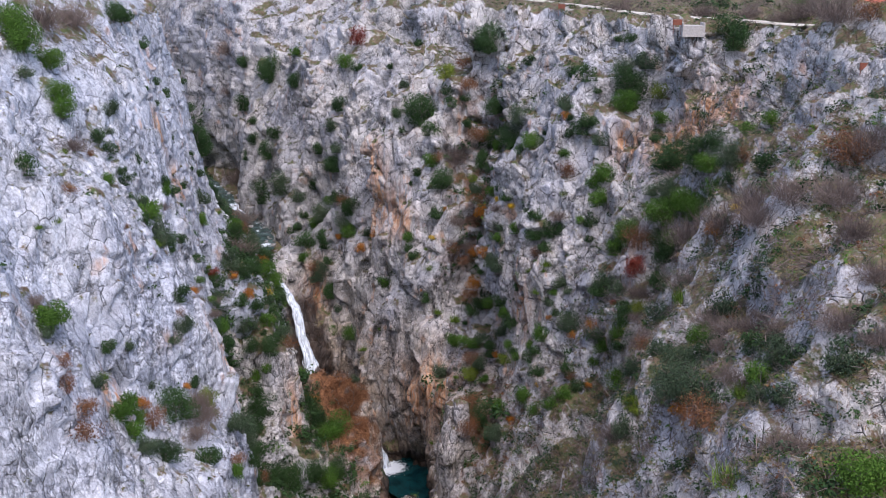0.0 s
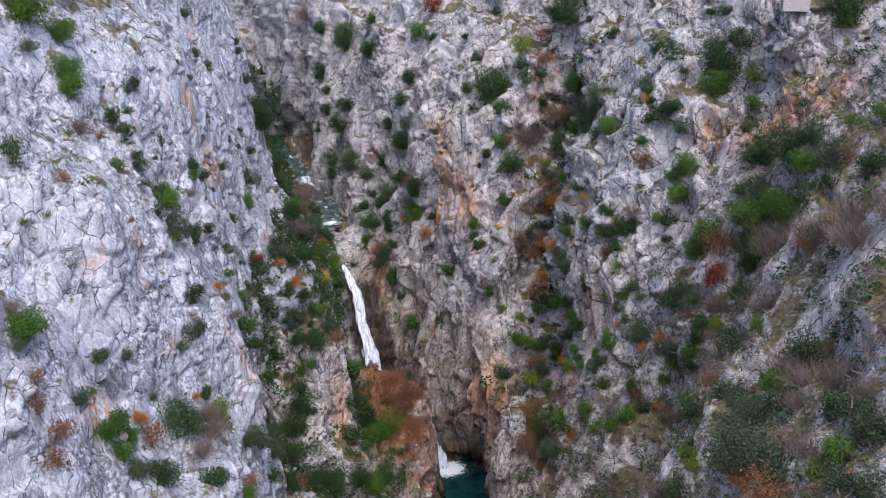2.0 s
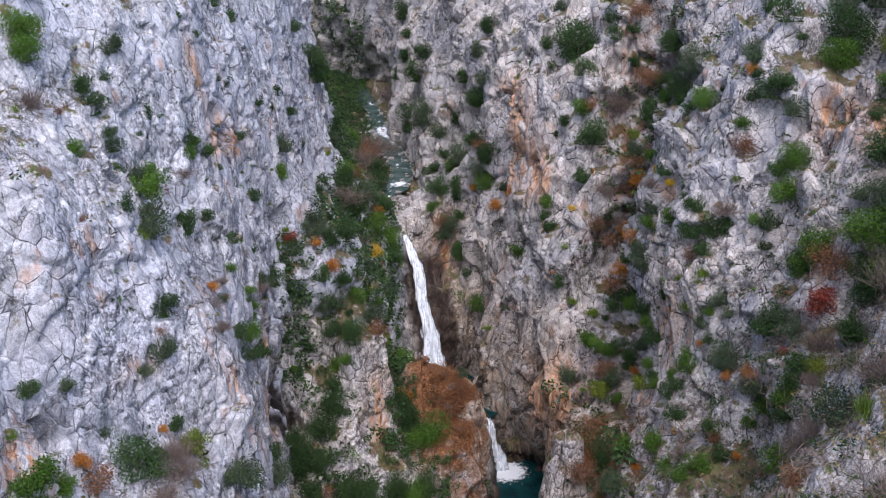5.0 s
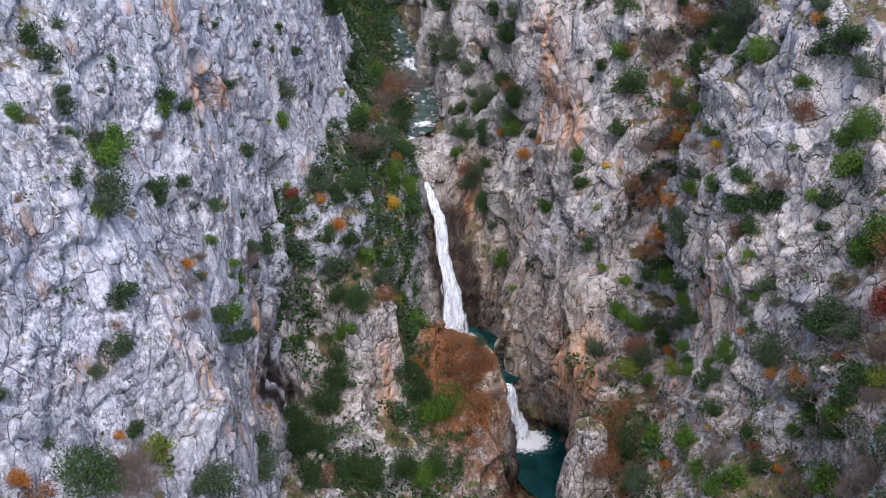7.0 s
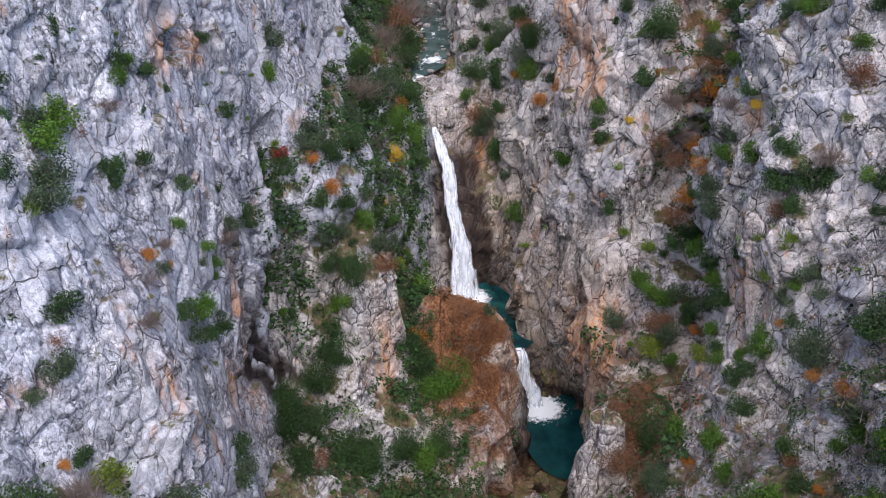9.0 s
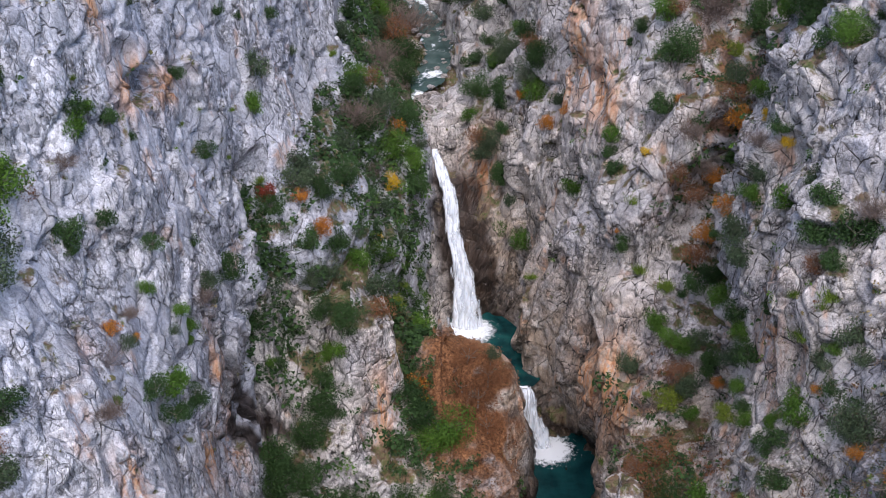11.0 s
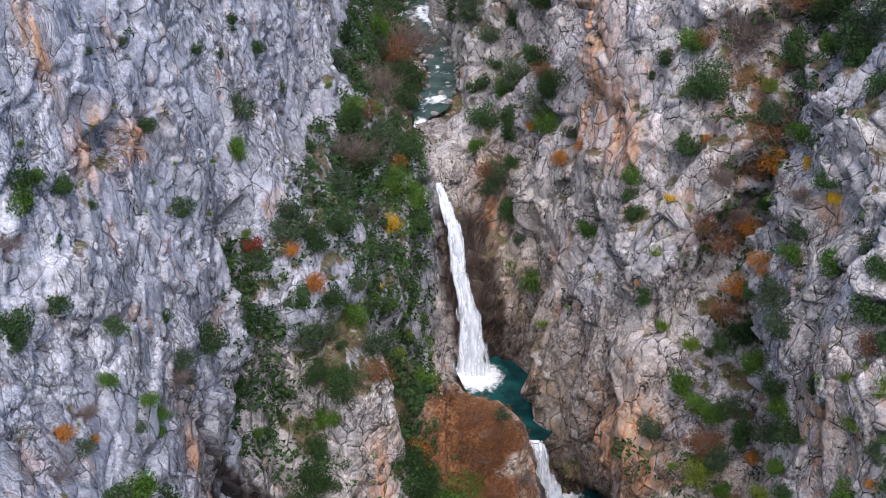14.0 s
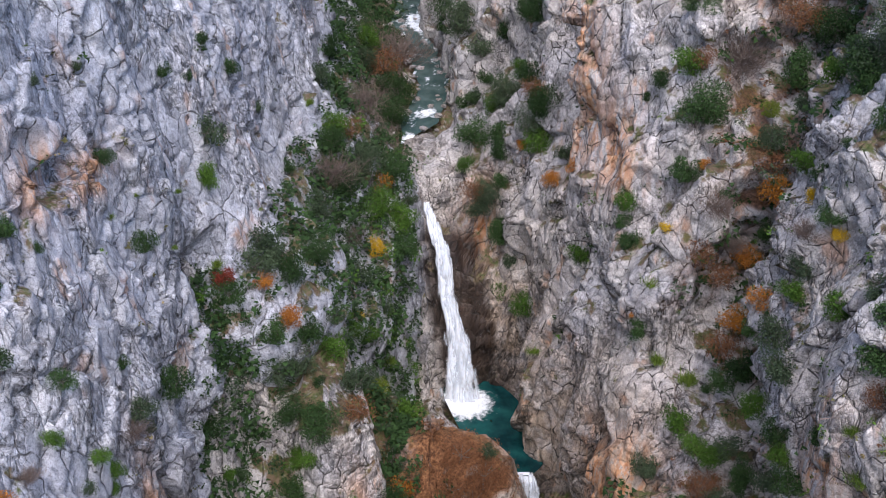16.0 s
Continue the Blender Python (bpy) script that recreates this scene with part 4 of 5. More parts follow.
set_mesh("crown", crown_mesh("crown", 371, 3600, 0.034, 18, 0.6, 0.12), LEAF["bright"], _pine)
STOCK["pine"] = [tagged(_pine, "young light green pine on a ledge", "tree")]
USED = set()
PLANT_RNG = random.Random(5)


def plant(kind, *places):
    """Plants of a kind at (x, y, z, width), turned and stretched a little, leaning out from the rock."""
    single = kind
    for x, y, z, wide in places:
        kind = single + "_broad" if wide > 6.8 and single + "_broad" in STOCK else single
        k = PLANT_RNG.randrange(len(STOCK[kind]))
        ob = STOCK[kind][k]
        s = wide * PLANT_RNG.uniform(0.62, 0.74) * (0.6 if kind == "grass" else 1)
        tall = s * PLANT_RNG.uniform(0.85, 1.2)
        east = x > np.interp(y, [-200, 0, 150, 222, 300], [-30, 0, 18, 4, 2])
        lean = Vector((-0.16, -0.14, 0)) if east else Vector((0.2, -0.06, 0))
        m = Matrix.Translation(Vector((x, y, z - 0.15 * s)) + lean * s) @ pose(0, 0, 0, PLANT_RNG.uniform(-8, 14), PLANT_RNG.uniform(-10, 10), PLANT_RNG.uniform(0, 360))
        if (kind, k) in USED:
            ob = copy_thing(ob, m)
        else:
            USED.add((kind, k))
            ob.matrix_basis = m
        ob.scale = (s, s, tall)


plant("evergreen", (35.7, -44.6, 131.4, 5.0), (37.5, -27.7, 124.8, 4.6), (-52.6, 33.3, 84.4, 6.1), (-61.6, 24.7, 91.5, 7.0), (-58.8, 38.5, 94.6, 9.1), (-71, 30.8, 115.2, 3.2), (79.9, 33.1, 141.6, 4.5), (84, 24.4, 146.8, 6.2), (-39.7, 59.8, 69.2, 4.2), (63.3, 54.6, 91.3, 5.7), (-53.1, 47.7, 97.6, 3.4), (64.4, 56.6, 98.9, 6.4), (73.8, 55.3, 108, 5.7), (-59, 46.7, 108.4, 1.9), (-54.5, 55.9, 116.9, 4.3), (-63.8, 59.4, 136.2, 1.7), (87.8, 54.3, 146.1, 7.0), (-84, 40.7, 152.2, 5.7), (55.2, 64.4, 75.4, 4.6), (54.3, 70.2, 78.9, 5.2), (-44.6, 78.9, 100.3, 3.6), (65.4, 72.4, 101, 6.7))
plant("evergreen", (79.4, 61.5, 114.3, 8.7), (-61.5, 63.7, 133.5, 3.9), (89.2, 78.8, 136.2, 9.2), (-63.8, 73.4, 137.4, 2.8), (87.1, 61.9, 140.9, 8.6), (-64.3, 74.6, 141.5, 2.8), (-65.2, 75.9, 144.1, 2.8), (-68.5, 78, 148, 4.6), (-70.1, 79.2, 152.1, 4.1), (-39.9, 80.1, 69.7, 4.7), (53.6, 90.1, 69.9, 5.1), (54.2, 95.6, 72.7, 5.1), (60.7, 92.6, 88, 3.7), (-41.9, 87.7, 91.5, 3.8), (-42.9, 80.3, 94.4, 4.9), (70.6, 92.4, 111.1, 3.0), (-47.2, 96.9, 113.9, 2.9), (71.2, 93.1, 115.9, 5.4), (-54.8, 85.1, 120.3, 2.7), (-51.7, 92.1, 121.4, 3.5), (-55.3, 85.9, 122.4, 4.2), (-52.5, 97.3, 127.1, 2.5))
plant("evergreen", (-57.8, 93.5, 133.8, 2.7), (-55.5, 97.5, 135.8, 4.3), (-59.9, 94.6, 138.7, 2.8), (-62.5, 85.8, 141.1, 1.9), (88.8, 88.4, 141.9, 3.9), (-61.9, 90.6, 143.6, 3.0), (113.5, 86.8, 170.3, 11.2), (-35.1, 111.2, 35.6, 8.6), (-38.5, 119.8, 39.1, 10.2), (40.8, 106.1, 48.2, 7.0), (53.1, 108.9, 70, 3.1), (54.5, 114.8, 77.2, 4.7), (53, 119.9, 83.1, 4.7), (54.6, 110.5, 91, 2.9), (-41.4, 119.5, 93.4, 4.4), (-44.6, 110.2, 106.1, 2.9), (60.2, 101.6, 106.8, 4.3), (58.6, 106.1, 110, 5.4), (62.9, 102.6, 111.1, 6.2), (59.2, 107.7, 115.9, 5.4), (-50.2, 106.1, 127.6, 1.8), (-51.8, 101.9, 132.5, 3.0))
plant("evergreen", (70.7, 109.5, 140.8, 4.1), (74, 105.8, 142.5, 6.5), (-56.1, 103.7, 144.3, 1.6), (75, 104.7, 145, 6.4), (71.7, 112.2, 145.5, 3.7), (82, 114.3, 153.5, 2.5), (90.7, 109.3, 154, 10.8), (-54.7, 115, 154.8, 2.7), (79.4, 117, 157.4, 5.8), (94.4, 116.5, 169.3, 3.7), (-4.2, 129.8, 24.1, 7.7), (-13.2, 125.1, 26.1, 7.6), (-20.4, 121.1, 27.3, 9.0), (-26.1, 120.9, 29.4, 9.0), (-33.1, 122.1, 37.5, 8.8), (-7.9, 139.5, 39.6, 7.4), (-31.7, 129.1, 43.5, 8.3), (-38.4, 122.3, 44.4, 8.7), (-26, 132.4, 47.8, 3.5), (-29.4, 133.2, 49.2, 7.1), (-24.2, 135.3, 52.6, 4.1), (-29.3, 136.5, 54.1, 5.9))
plant("evergreen", (-37.3, 135.2, 59.2, 2.9), (53.1, 130.8, 60.6, 3.5), (53.1, 132.4, 63, 5.2), (-23.4, 137.7, 68.5, 8.4), (-42.4, 136.7, 70.7, 3.9), (-46.3, 132.4, 111.3, 4.4), (58.2, 131.4, 116.3, 4.0), (-46.7, 136.4, 124.1, 1.8), (61.7, 137.8, 125.4, 2.5), (-48.2, 129.4, 127.9, 2.6), (63.9, 132.8, 131.1, 4.9), (69.9, 126.8, 138.5, 2.0), (81.3, 131.6, 157.1, 6.1), (-52.9, 137.6, 158.3, 3.0), (92.6, 121.5, 169, 3.4), (-61.3, 139.7, 177.1, 5.4), (-64.4, 132.7, 178, 7.0), (-9.2, 155.8, 44.7, 6.4), (-11.4, 140.6, 45.1, 7.3), (51.3, 152.8, 64.8, 2.2), (-29.4, 142.1, 68.3, 6.9), (52.3, 147.8, 70.8, 4.8))
plant("evergreen", (-23.5, 147.5, 70.9, 2.9), (55.6, 148.5, 72.8, 6.0), (-25.6, 152.1, 79.6, 5.2), (-30.4, 146.6, 83.3, 5.6), (52.7, 141.4, 87.9, 3.3), (-28.9, 157.5, 89.4, 6.9), (-38.8, 148.3, 90.3, 5.0), (60.8, 143.5, 116.7, 3.7), (67.2, 149.5, 129.3, 7.5), (-46.1, 157.2, 129.3, 2.6), (66, 151.3, 133.4, 6.4), (-50.3, 144.7, 153.4, 3.0), (-55.7, 151.1, 168.2, 3.8), (38.6, 161.7, 72.7, 4.3), (37.1, 172.9, 85.8, 4.3), (37.1, 177.6, 87.5, 3.8), (-24.9, 164.3, 88, 7.1), (61.2, 164.5, 93, 4.9), (47.7, 174, 101, 6.1), (50.5, 176.9, 111.8, 9.1), (-39.2, 176.9, 121.6, 3.3), (-43.7, 160.9, 126.8, 2.4))
plant("evergreen", (-42.9, 169.9, 128.8, 3.4), (82.2, 171.8, 157.3, 3.9), (-33.2, 191, 93.4, 2.9), (40.8, 187.7, 110.7, 2.3), (43.1, 185.9, 114.9, 3.5), (67.8, 180.4, 118.2, 6.2), (74.4, 182.7, 125.8, 9.1), (40.5, 199.7, 129.2, 3.1), (48.5, 186.2, 130.3, 8.0), (63.2, 187.5, 132.4, 4.0), (74.4, 184.3, 137.8, 8.1), (57.3, 189.4, 140.2, 4.0), (63.4, 189.2, 142, 4.0), (57.3, 193.3, 144.4, 5.1), (74, 192.6, 161.4, 12.3), (-10.3, 204.4, 63.6, 7.2), (-14, 218.4, 76.2, 8.8), (-22.9, 202.3, 81.6, 6.9), (-25.6, 207.6, 89.7, 6.9), (50, 200.3, 133.7, 14.5), (40.4, 204.1, 135.3, 4.6), (-39.7, 210.7, 139.5, 5.1))
plant("evergreen", (-42, 211.3, 149.5, 4.1), (15.2, 220.8, 57.3, 6.9), (15.1, 225.4, 70.9, 4.3), (14.7, 230.6, 76.3, 5.7), (15.4, 235, 79.3, 6.2), (23.5, 221.4, 93.4, 8.7), (22.6, 235.5, 95.4, 6.8), (-35.2, 238, 118.1, 10.0), (-36, 233.3, 124.6, 8.8), (-42.8, 226.3, 150.7, 4.3), (59.3, 238.6, 159.1, 4.5), (9.4, 242.4, 74.5, 10.4), (-29.6, 248.3, 97.5, 4.0), (24.2, 251.7, 105.2, 9.4), (28, 255.2, 131, 7.0), (37.3, 258.2, 147.4, 5.2), (48.6, 245.7, 148.9, 3.4), (-15.7, 267.4, 68, 8.7), (7.5, 263.8, 74.6, 4.9), (12.3, 266.5, 80.9, 4.3), (18, 266.6, 94.3, 6.1), (20, 262.3, 111, 6.0))
plant("evergreen", (-14.4, 284, 67.4, 9.1), (0.4, 318.9, 76.8, 11.9), (5.3, 316.3, 100.1, 10.7), (7.9, 313.1, 110.7, 6.6), (18.1, 306.6, 135.7, 7.8), (-4.3, 346.3, 94.2, 5.7), (-0, 343.7, 102.7, 7.1), (2.4, 351.6, 111.4, 5.7), (14, 362.3, 133.2, 14.5), (2.5, 383.2, 114.5, 9.1), (3.8, 389.2, 137.5, 7.6))
plant("grey_green", (28.7, -62, 130.5, 4.5), (35.5, -65.7, 136.3, 5.5), (28.2, -57.3, 128.5, 4.6), (35.6, -49.5, 131.6, 6.9), (26.7, -44.4, 123.3, 6.6), (28.2, -30.8, 117.6, 5.4), (34.6, -25.1, 120.3, 7.5), (26.5, -39.2, 122, 9.2), (44.5, -21.3, 129, 4.8), (25.5, -18.5, 104.9, 4.9), (36.2, -5.3, 111.5, 6.3), (37.1, -11.3, 116.6, 6.1), (-73.6, 17.7, 113, 4.3), (-81.2, 13.3, 126.1, 3.1), (-65.3, 22.2, 95.2, 4.6), (-62.3, 39.7, 101.7, 2.8), (55.9, 23.2, 111, 6.1), (-67.2, 36.1, 113.2, 3.6), (83, 39.2, 145.5, 7.9), (-42.5, 53.3, 82.2, 6.6), (-44, 51.2, 84.1, 5.1), (-56.8, 47.2, 109.4, 2.8), (-54.5, 51.1, 110.8, 4.3), (-39.2, 77, 66.2, 5.9), (61.4, 66.8, 90.1, 5.6), (66.6, 72.4, 103.4, 6.7))
plant("grey_green", (67.6, 66.8, 103.5, 4.4), (-57.3, 65.8, 127.9, 4.9), (82.2, 75.9, 128.9, 6.0), (83.2, 69, 128.9, 7.4), (-58.4, 70.7, 129.2, 6.0), (-61.9, 76.6, 135.5, 4.1), (-84.7, 71, 169.1, 3.9), (41.5, 91.1, 49.8, 7.9), (63.1, 86.1, 85.1, 7.3), (59.7, 96.7, 90.1, 3.5), (64, 91.6, 95.3, 3.5), (63.3, 95.6, 96.9, 4.5), (-43.8, 89.9, 102.8, 2.1), (-48.3, 81.8, 106.8, 2.7), (-57.4, 97.1, 139.4, 3.9), (76.3, 99.4, 139.9, 6.0), (-68.1, 85.3, 152.2, 3.2), (-67.3, 89.7, 156.8, 4.3), (-65.8, 90.4, 157.9, 3.9), (-42.4, 110.2, 93.7, 1.9), (-43, 108.1, 99.2, 4.1), (59.1, 112.1, 115.3, 4.6))
plant("grey_green", (-50.8, 117.4, 144.8, 1.7), (73, 116.4, 148.2, 5.0), (73.3, 119.8, 148.8, 5.1), (91.6, 113.9, 159.4, 8.4), (96.8, 109.6, 161.7, 6.7), (48.7, 129, 57.1, 6.4), (51.7, 136.5, 64, 4.7), (53.8, 120.2, 72.4, 4.8), (53.4, 131.6, 94, 5.3), (51.6, 121.9, 94.6, 6.0), (56.7, 134.3, 105.2, 4.7), (-50.9, 133.2, 140.1, 1.9), (-6.7, 151.3, 45.5, 5.7), (8.3, 154.1, 46.8, 3.2), (40.8, 147.9, 48.1, 5.0), (-17.5, 151.4, 67.1, 5.9), (-27.6, 150.5, 72.9, 5.8), (-31.2, 146.2, 73.7, 6.9), (-21.5, 158.4, 78.5, 3.5), (-34.4, 153.9, 92.9, 6.7), (-32, 157.9, 93.4, 5.7), (-34.1, 158, 95.7, 6.8))
plant("grey_green", (68, 148.9, 134.1, 7.4), (69.6, 148, 139.8, 9.1), (60.1, 167.1, 111.3, 4.7), (-41.6, 160.1, 116.2, 6.1), (64, 165.7, 118.7, 3.5), (-13.4, 184.4, 61.3, 3.4), (-19.7, 183.7, 70.6, 6.6), (-27.3, 190.2, 83.3, 7.9), (-37.4, 185.1, 109.6, 3.2), (17.5, 218.2, 51.5, 3.8), (-19.9, 210.6, 83, 9.9), (29.4, 212.3, 85.2, 5.0), (45.2, 211.4, 145.4, 4.6), (9.8, 222.6, 64.3, 6.1), (11.3, 224.1, 66.8, 6.9), (-9.1, 220.6, 67.8, 3.8), (22.4, 222.7, 87.4, 8.8), (-29.9, 224.6, 99.2, 5.8), (17.3, 247.3, 83.8, 9.4), (24.9, 248.3, 113.6, 5.8), (23.5, 253.3, 122.9, 7.0), (9.8, 264.4, 76.2, 5.1))
plant("grey_green", (11.5, 269.4, 88, 6.8), (-25.3, 292.2, 74.1, 7.4), (5.8, 288.1, 88.8, 11.4))
plant("bright", (28.9, -80.6, 125.9, 7.7), (32.7, -51.3, 128.6, 4.8), (38.9, -21.9, 123.8, 4.8), (-69.8, 19.6, 104.8, 4.4), (-44.9, 38.4, 77.9, 3.8), (-67.4, 20.9, 99.6, 5.1), (-66.3, 26.9, 100, 4.0), (61, 36.3, 103.4, 3.8), (-68.7, 23.8, 104.6, 5.6), (62.7, 54.4, 80, 6.6), (62.8, 55.5, 94, 5.3), (84.3, 54.1, 127.3, 7.1), (82.7, 59.5, 128.4, 8.6), (81.7, 41.5, 135.1, 6.7), (86.5, 53.2, 140.2, 8.4), (95.8, 49.4, 149.7, 5.6), (99.2, 46.6, 153, 4.2), (47.2, 65, 71.1, 4.6))
plant("bright", (50.8, 63.4, 73.4, 5.7), (61.1, 66.8, 81.6, 3.4), (63.5, 65.3, 87.2, 5.6), (75.8, 76.1, 115, 9.1), (79.9, 60.6, 118.8, 5.8), (79.2, 63.3, 124.6, 8.7), (-60.2, 74.5, 132.8, 6.1), (-68, 63.5, 144.3, 3.1), (-77.9, 71.2, 159.8, 5.2), (-79.1, 74.5, 163.2, 7.2), (-85.3, 75.4, 174.9, 7.9), (-86.5, 78.4, 179.3, 7.3), (49.8, 82.8, 59.8, 5.1), (49.8, 89, 62.6, 5.1), (54.9, 98.7, 75.1, 3.0), (57.5, 95.4, 79.1, 4.8), (58.2, 99.4, 80.1, 4.9), (60.7, 96.3, 93.8, 2.8), (-44.2, 97.2, 95.4, 2.2), (-43.5, 82.8, 97.2, 4.9), (-43.7, 98, 97.3, 2.4), (-44.2, 96.2, 102, 2.6))
plant("bright", (-47.4, 91.4, 109.5, 2.6), (73.8, 80.1, 110.3, 5.8), (68.6, 94, 116.6, 3.0), (73.9, 93.9, 122.1, 6.0), (72.9, 96.5, 127.3, 4.8), (76.6, 95.5, 129.5, 7.2), (-61.2, 81.9, 132.1, 6.3), (-55.4, 95.3, 133, 3.9), (-53.9, 99.8, 134.9, 2.8), (93.4, 92, 147, 4.8), (-80, 81.5, 170.2, 7.4), (138.6, 90.4, 179, 5.7), (45.9, 100.8, 53.6, 6.8), (53.1, 106.3, 68.6, 3.1), (53.6, 114.4, 69.9, 3.7), (53.6, 118.1, 79.5, 4.2), (57, 118.5, 108.2, 4.8), (68.5, 106.8, 134.8, 3.4), (88.1, 104.9, 149.6, 9.0), (-7.3, 126.5, 22.6, 9.2), (-6.7, 137.8, 34.6, 7.5), (-17.4, 136.4, 52.1, 1.8))
plant("bright", (49.4, 125.4, 53.8, 3.5), (-38.7, 133.5, 61.5, 2.9), (-24.3, 136.4, 62.1, 4.0), (49.1, 136.4, 62.5, 5.3), (46.2, 138.8, 62.8, 4.7), (52.8, 131.8, 78.7, 4.9), (55.3, 132.4, 102, 4.1), (66.4, 128.6, 135.1, 6.9), (-1.8, 140.4, 34.5, 10.7), (-28.3, 140.8, 58.3, 4.1), (45.9, 149.2, 59.4, 5.5), (-21.7, 155.2, 71.8, 5.3), (-41.3, 156.7, 109.2, 5.0), (63, 155, 112.6, 5.1), (65.9, 154.4, 124, 2.8), (66.1, 158.6, 127.4, 4.5), (-8.8, 167.4, 43.6, 5.3), (-17, 175.3, 61, 3.9), (-19, 167.9, 67.5, 4.4), (36.9, 178.8, 91, 4.4), (31.6, 193, 69.4, 5.5), (47.9, 182.9, 118.9, 4.9))
plant("bright", (19.7, 216.8, 30.4, 2.4), (21.1, 210.3, 41.5, 6.1), (14.7, 218.3, 42.3, 3.9), (-11.8, 209.2, 67.9, 8.7), (-16.5, 206, 74.6, 8.5), (23, 219.1, 83.4, 5.8), (-26.5, 213, 92.6, 6.3), (6.4, 235.6, 70, 4.7), (13.8, 248.2, 81, 6.4), (20.8, 251.2, 90.2, 4.5), (33.9, 265.4, 148.6, 7.2), (-26.5, 314.1, 73.2, 9.8), (22, 324.2, 147.9, 6.7))
plant("lime", (28.6, -17.6, 108.3, 2.5), (28.6, -15.3, 108.9, 3.5), (-49.7, 48.7, 89, 3.0), (-50.8, 49, 92.1, 5.9), (67.8, 55.9, 100.8, 4.8), (50.9, 111.1, 66.2, 4.2), (66.5, 102.6, 123.2, 2.2), (97.7, 102.9, 153.1, 4.9), (45.7, 128.1, 53.8, 5.2), (-14, 171.7, 49, 4.0), (61.3, 174.7, 113.2, 3.4), (57.7, 195.3, 150.7, 7.1))
plant("orange", (25.9, -38.8, 118, 4.3), (-65, 32.4, 99.8, 3.7), (70, 22.7, 130.3, 4.9), (-55.1, 46.5, 97.7, 2.4), (57.4, 61.8, 76.6, 2.0), (61.4, 67.7, 92.3, 3.9), (46.1, 93, 53.2, 3.3), (61.6, 81.2, 84.5, 3.0), (59.5, 95.2, 85.8, 2.4), (-47.5, 83.9, 106.1, 1.6), (-50.1, 81.2, 109.7, 2.7), (71.7, 113.9, 145.8, 3.1), (52.8, 124.3, 62.4, 2.5), (-9.1, 146.6, 43.5, 4.4), (55.9, 156.8, 77.2, 4.9), (-28.5, 149.9, 84, 4.5), (-32.7, 152, 90.8, 3.9), (53.6, 140.4, 94.5, 4.4), (37.5, 162.1, 76, 1.8), (58.3, 163.6, 88, 5.5), (50.1, 172.9, 103, 2.4), (59.9, 161.6, 103.4, 5.3))
plant("orange", (-26.6, 198.1, 84, 2.7), (-15.3, 214.6, 75.7, 5.1), (25.2, 210, 79.5, 4.3), (30, 201.4, 87.7, 3.4), (20, 225.4, 80.9, 3.7))
plant("russet", (24.5, -47.2, 121.6, 7.4), (78.3, -10.1, 155, 8.8), (-76.3, 4.1, 108.8, 5.1), (-75.7, 8, 111.9, 5.2), (40.4, 1.7, 113.8, 4.3), (-78.6, 7.5, 116.9, 4.1), (-78.7, 10.7, 120.6, 4.1), (-63.9, 32.9, 96.2, 5.9), (84.2, 34.7, 146.4, 5.2), (116.6, 33.8, 181, 6.3), (-44.8, 40.4, 79.8, 3.8), (-54.7, 53.2, 113.7, 2.4), (-65.1, 51.3, 136.3, 1.8), (-76.5, 43.4, 146.6, 4.0), (54.7, 68.9, 77.4, 4.6), (74.8, 67.9, 116.2, 8.8), (-71.8, 69.4, 150.1, 2.6), (33.6, 96.9, 50.2, 8.0), (-58.9, 85.4, 129.1, 3.8), (-31.3, 114.5, 33.6, 5.8), (37.7, 117.6, 44.9, 7.2), (42.1, 119.1, 47.1, 7.3))
plant("russet", (38.4, 107.9, 48.3, 8.4), (58.1, 104.7, 104.1, 3.7), (69.2, 106.4, 129.3, 7.4), (47.4, 133.2, 57.6, 7.0), (6.9, 143.7, 33.6, 7.6), (4.5, 147.7, 38.2, 7.6), (0.7, 147.9, 41.7, 6.3), (7, 150.5, 42.2, 7.6), (-4.2, 156.9, 45.4, 6.4), (2.1, 152.7, 46.9, 7.5), (-16.5, 143.1, 67.7, 5.7), (52.8, 152.2, 74.4, 6.0), (52.9, 159.8, 86.4, 4.8), (48.5, 158.4, 91.2, 4.7), (59.5, 163, 108.1, 5.8), (50.2, 181.1, 120.8, 4.9), (67.7, 184.9, 127.9, 8.1), (66.2, 192.1, 146.7, 8.1), (66.2, 199.8, 154.1, 6.2), (-23.3, 214, 89.7, 7.1), (8.2, 222.8, 69.5, 5.3), (22.8, 223.5, 96.1, 6.6))
plant("russet", (-20.2, 296.3, 69.7, 11.3))
plant("yellow", (72.8, 18.5, 137.7, 3.6), (52.9, 88.3, 66.8, 1.9), (59.9, 130.7, 113.3, 2.5), (-7.3, 145.5, 40, 2.8), (60.2, 143.8, 112.4, 2.4), (-18.1, 174.6, 66.5, 2.6), (42.1, 162.7, 95.2, 2.6), (-16.3, 196.2, 69, 4.8))
plant("red", (64.1, 61.9, 101.1, 2.2), (72.3, 64.5, 109.1, 5.8), (-39.3, 149.7, 92.9, 4.2), (41, 271, 158.5, 8.5))
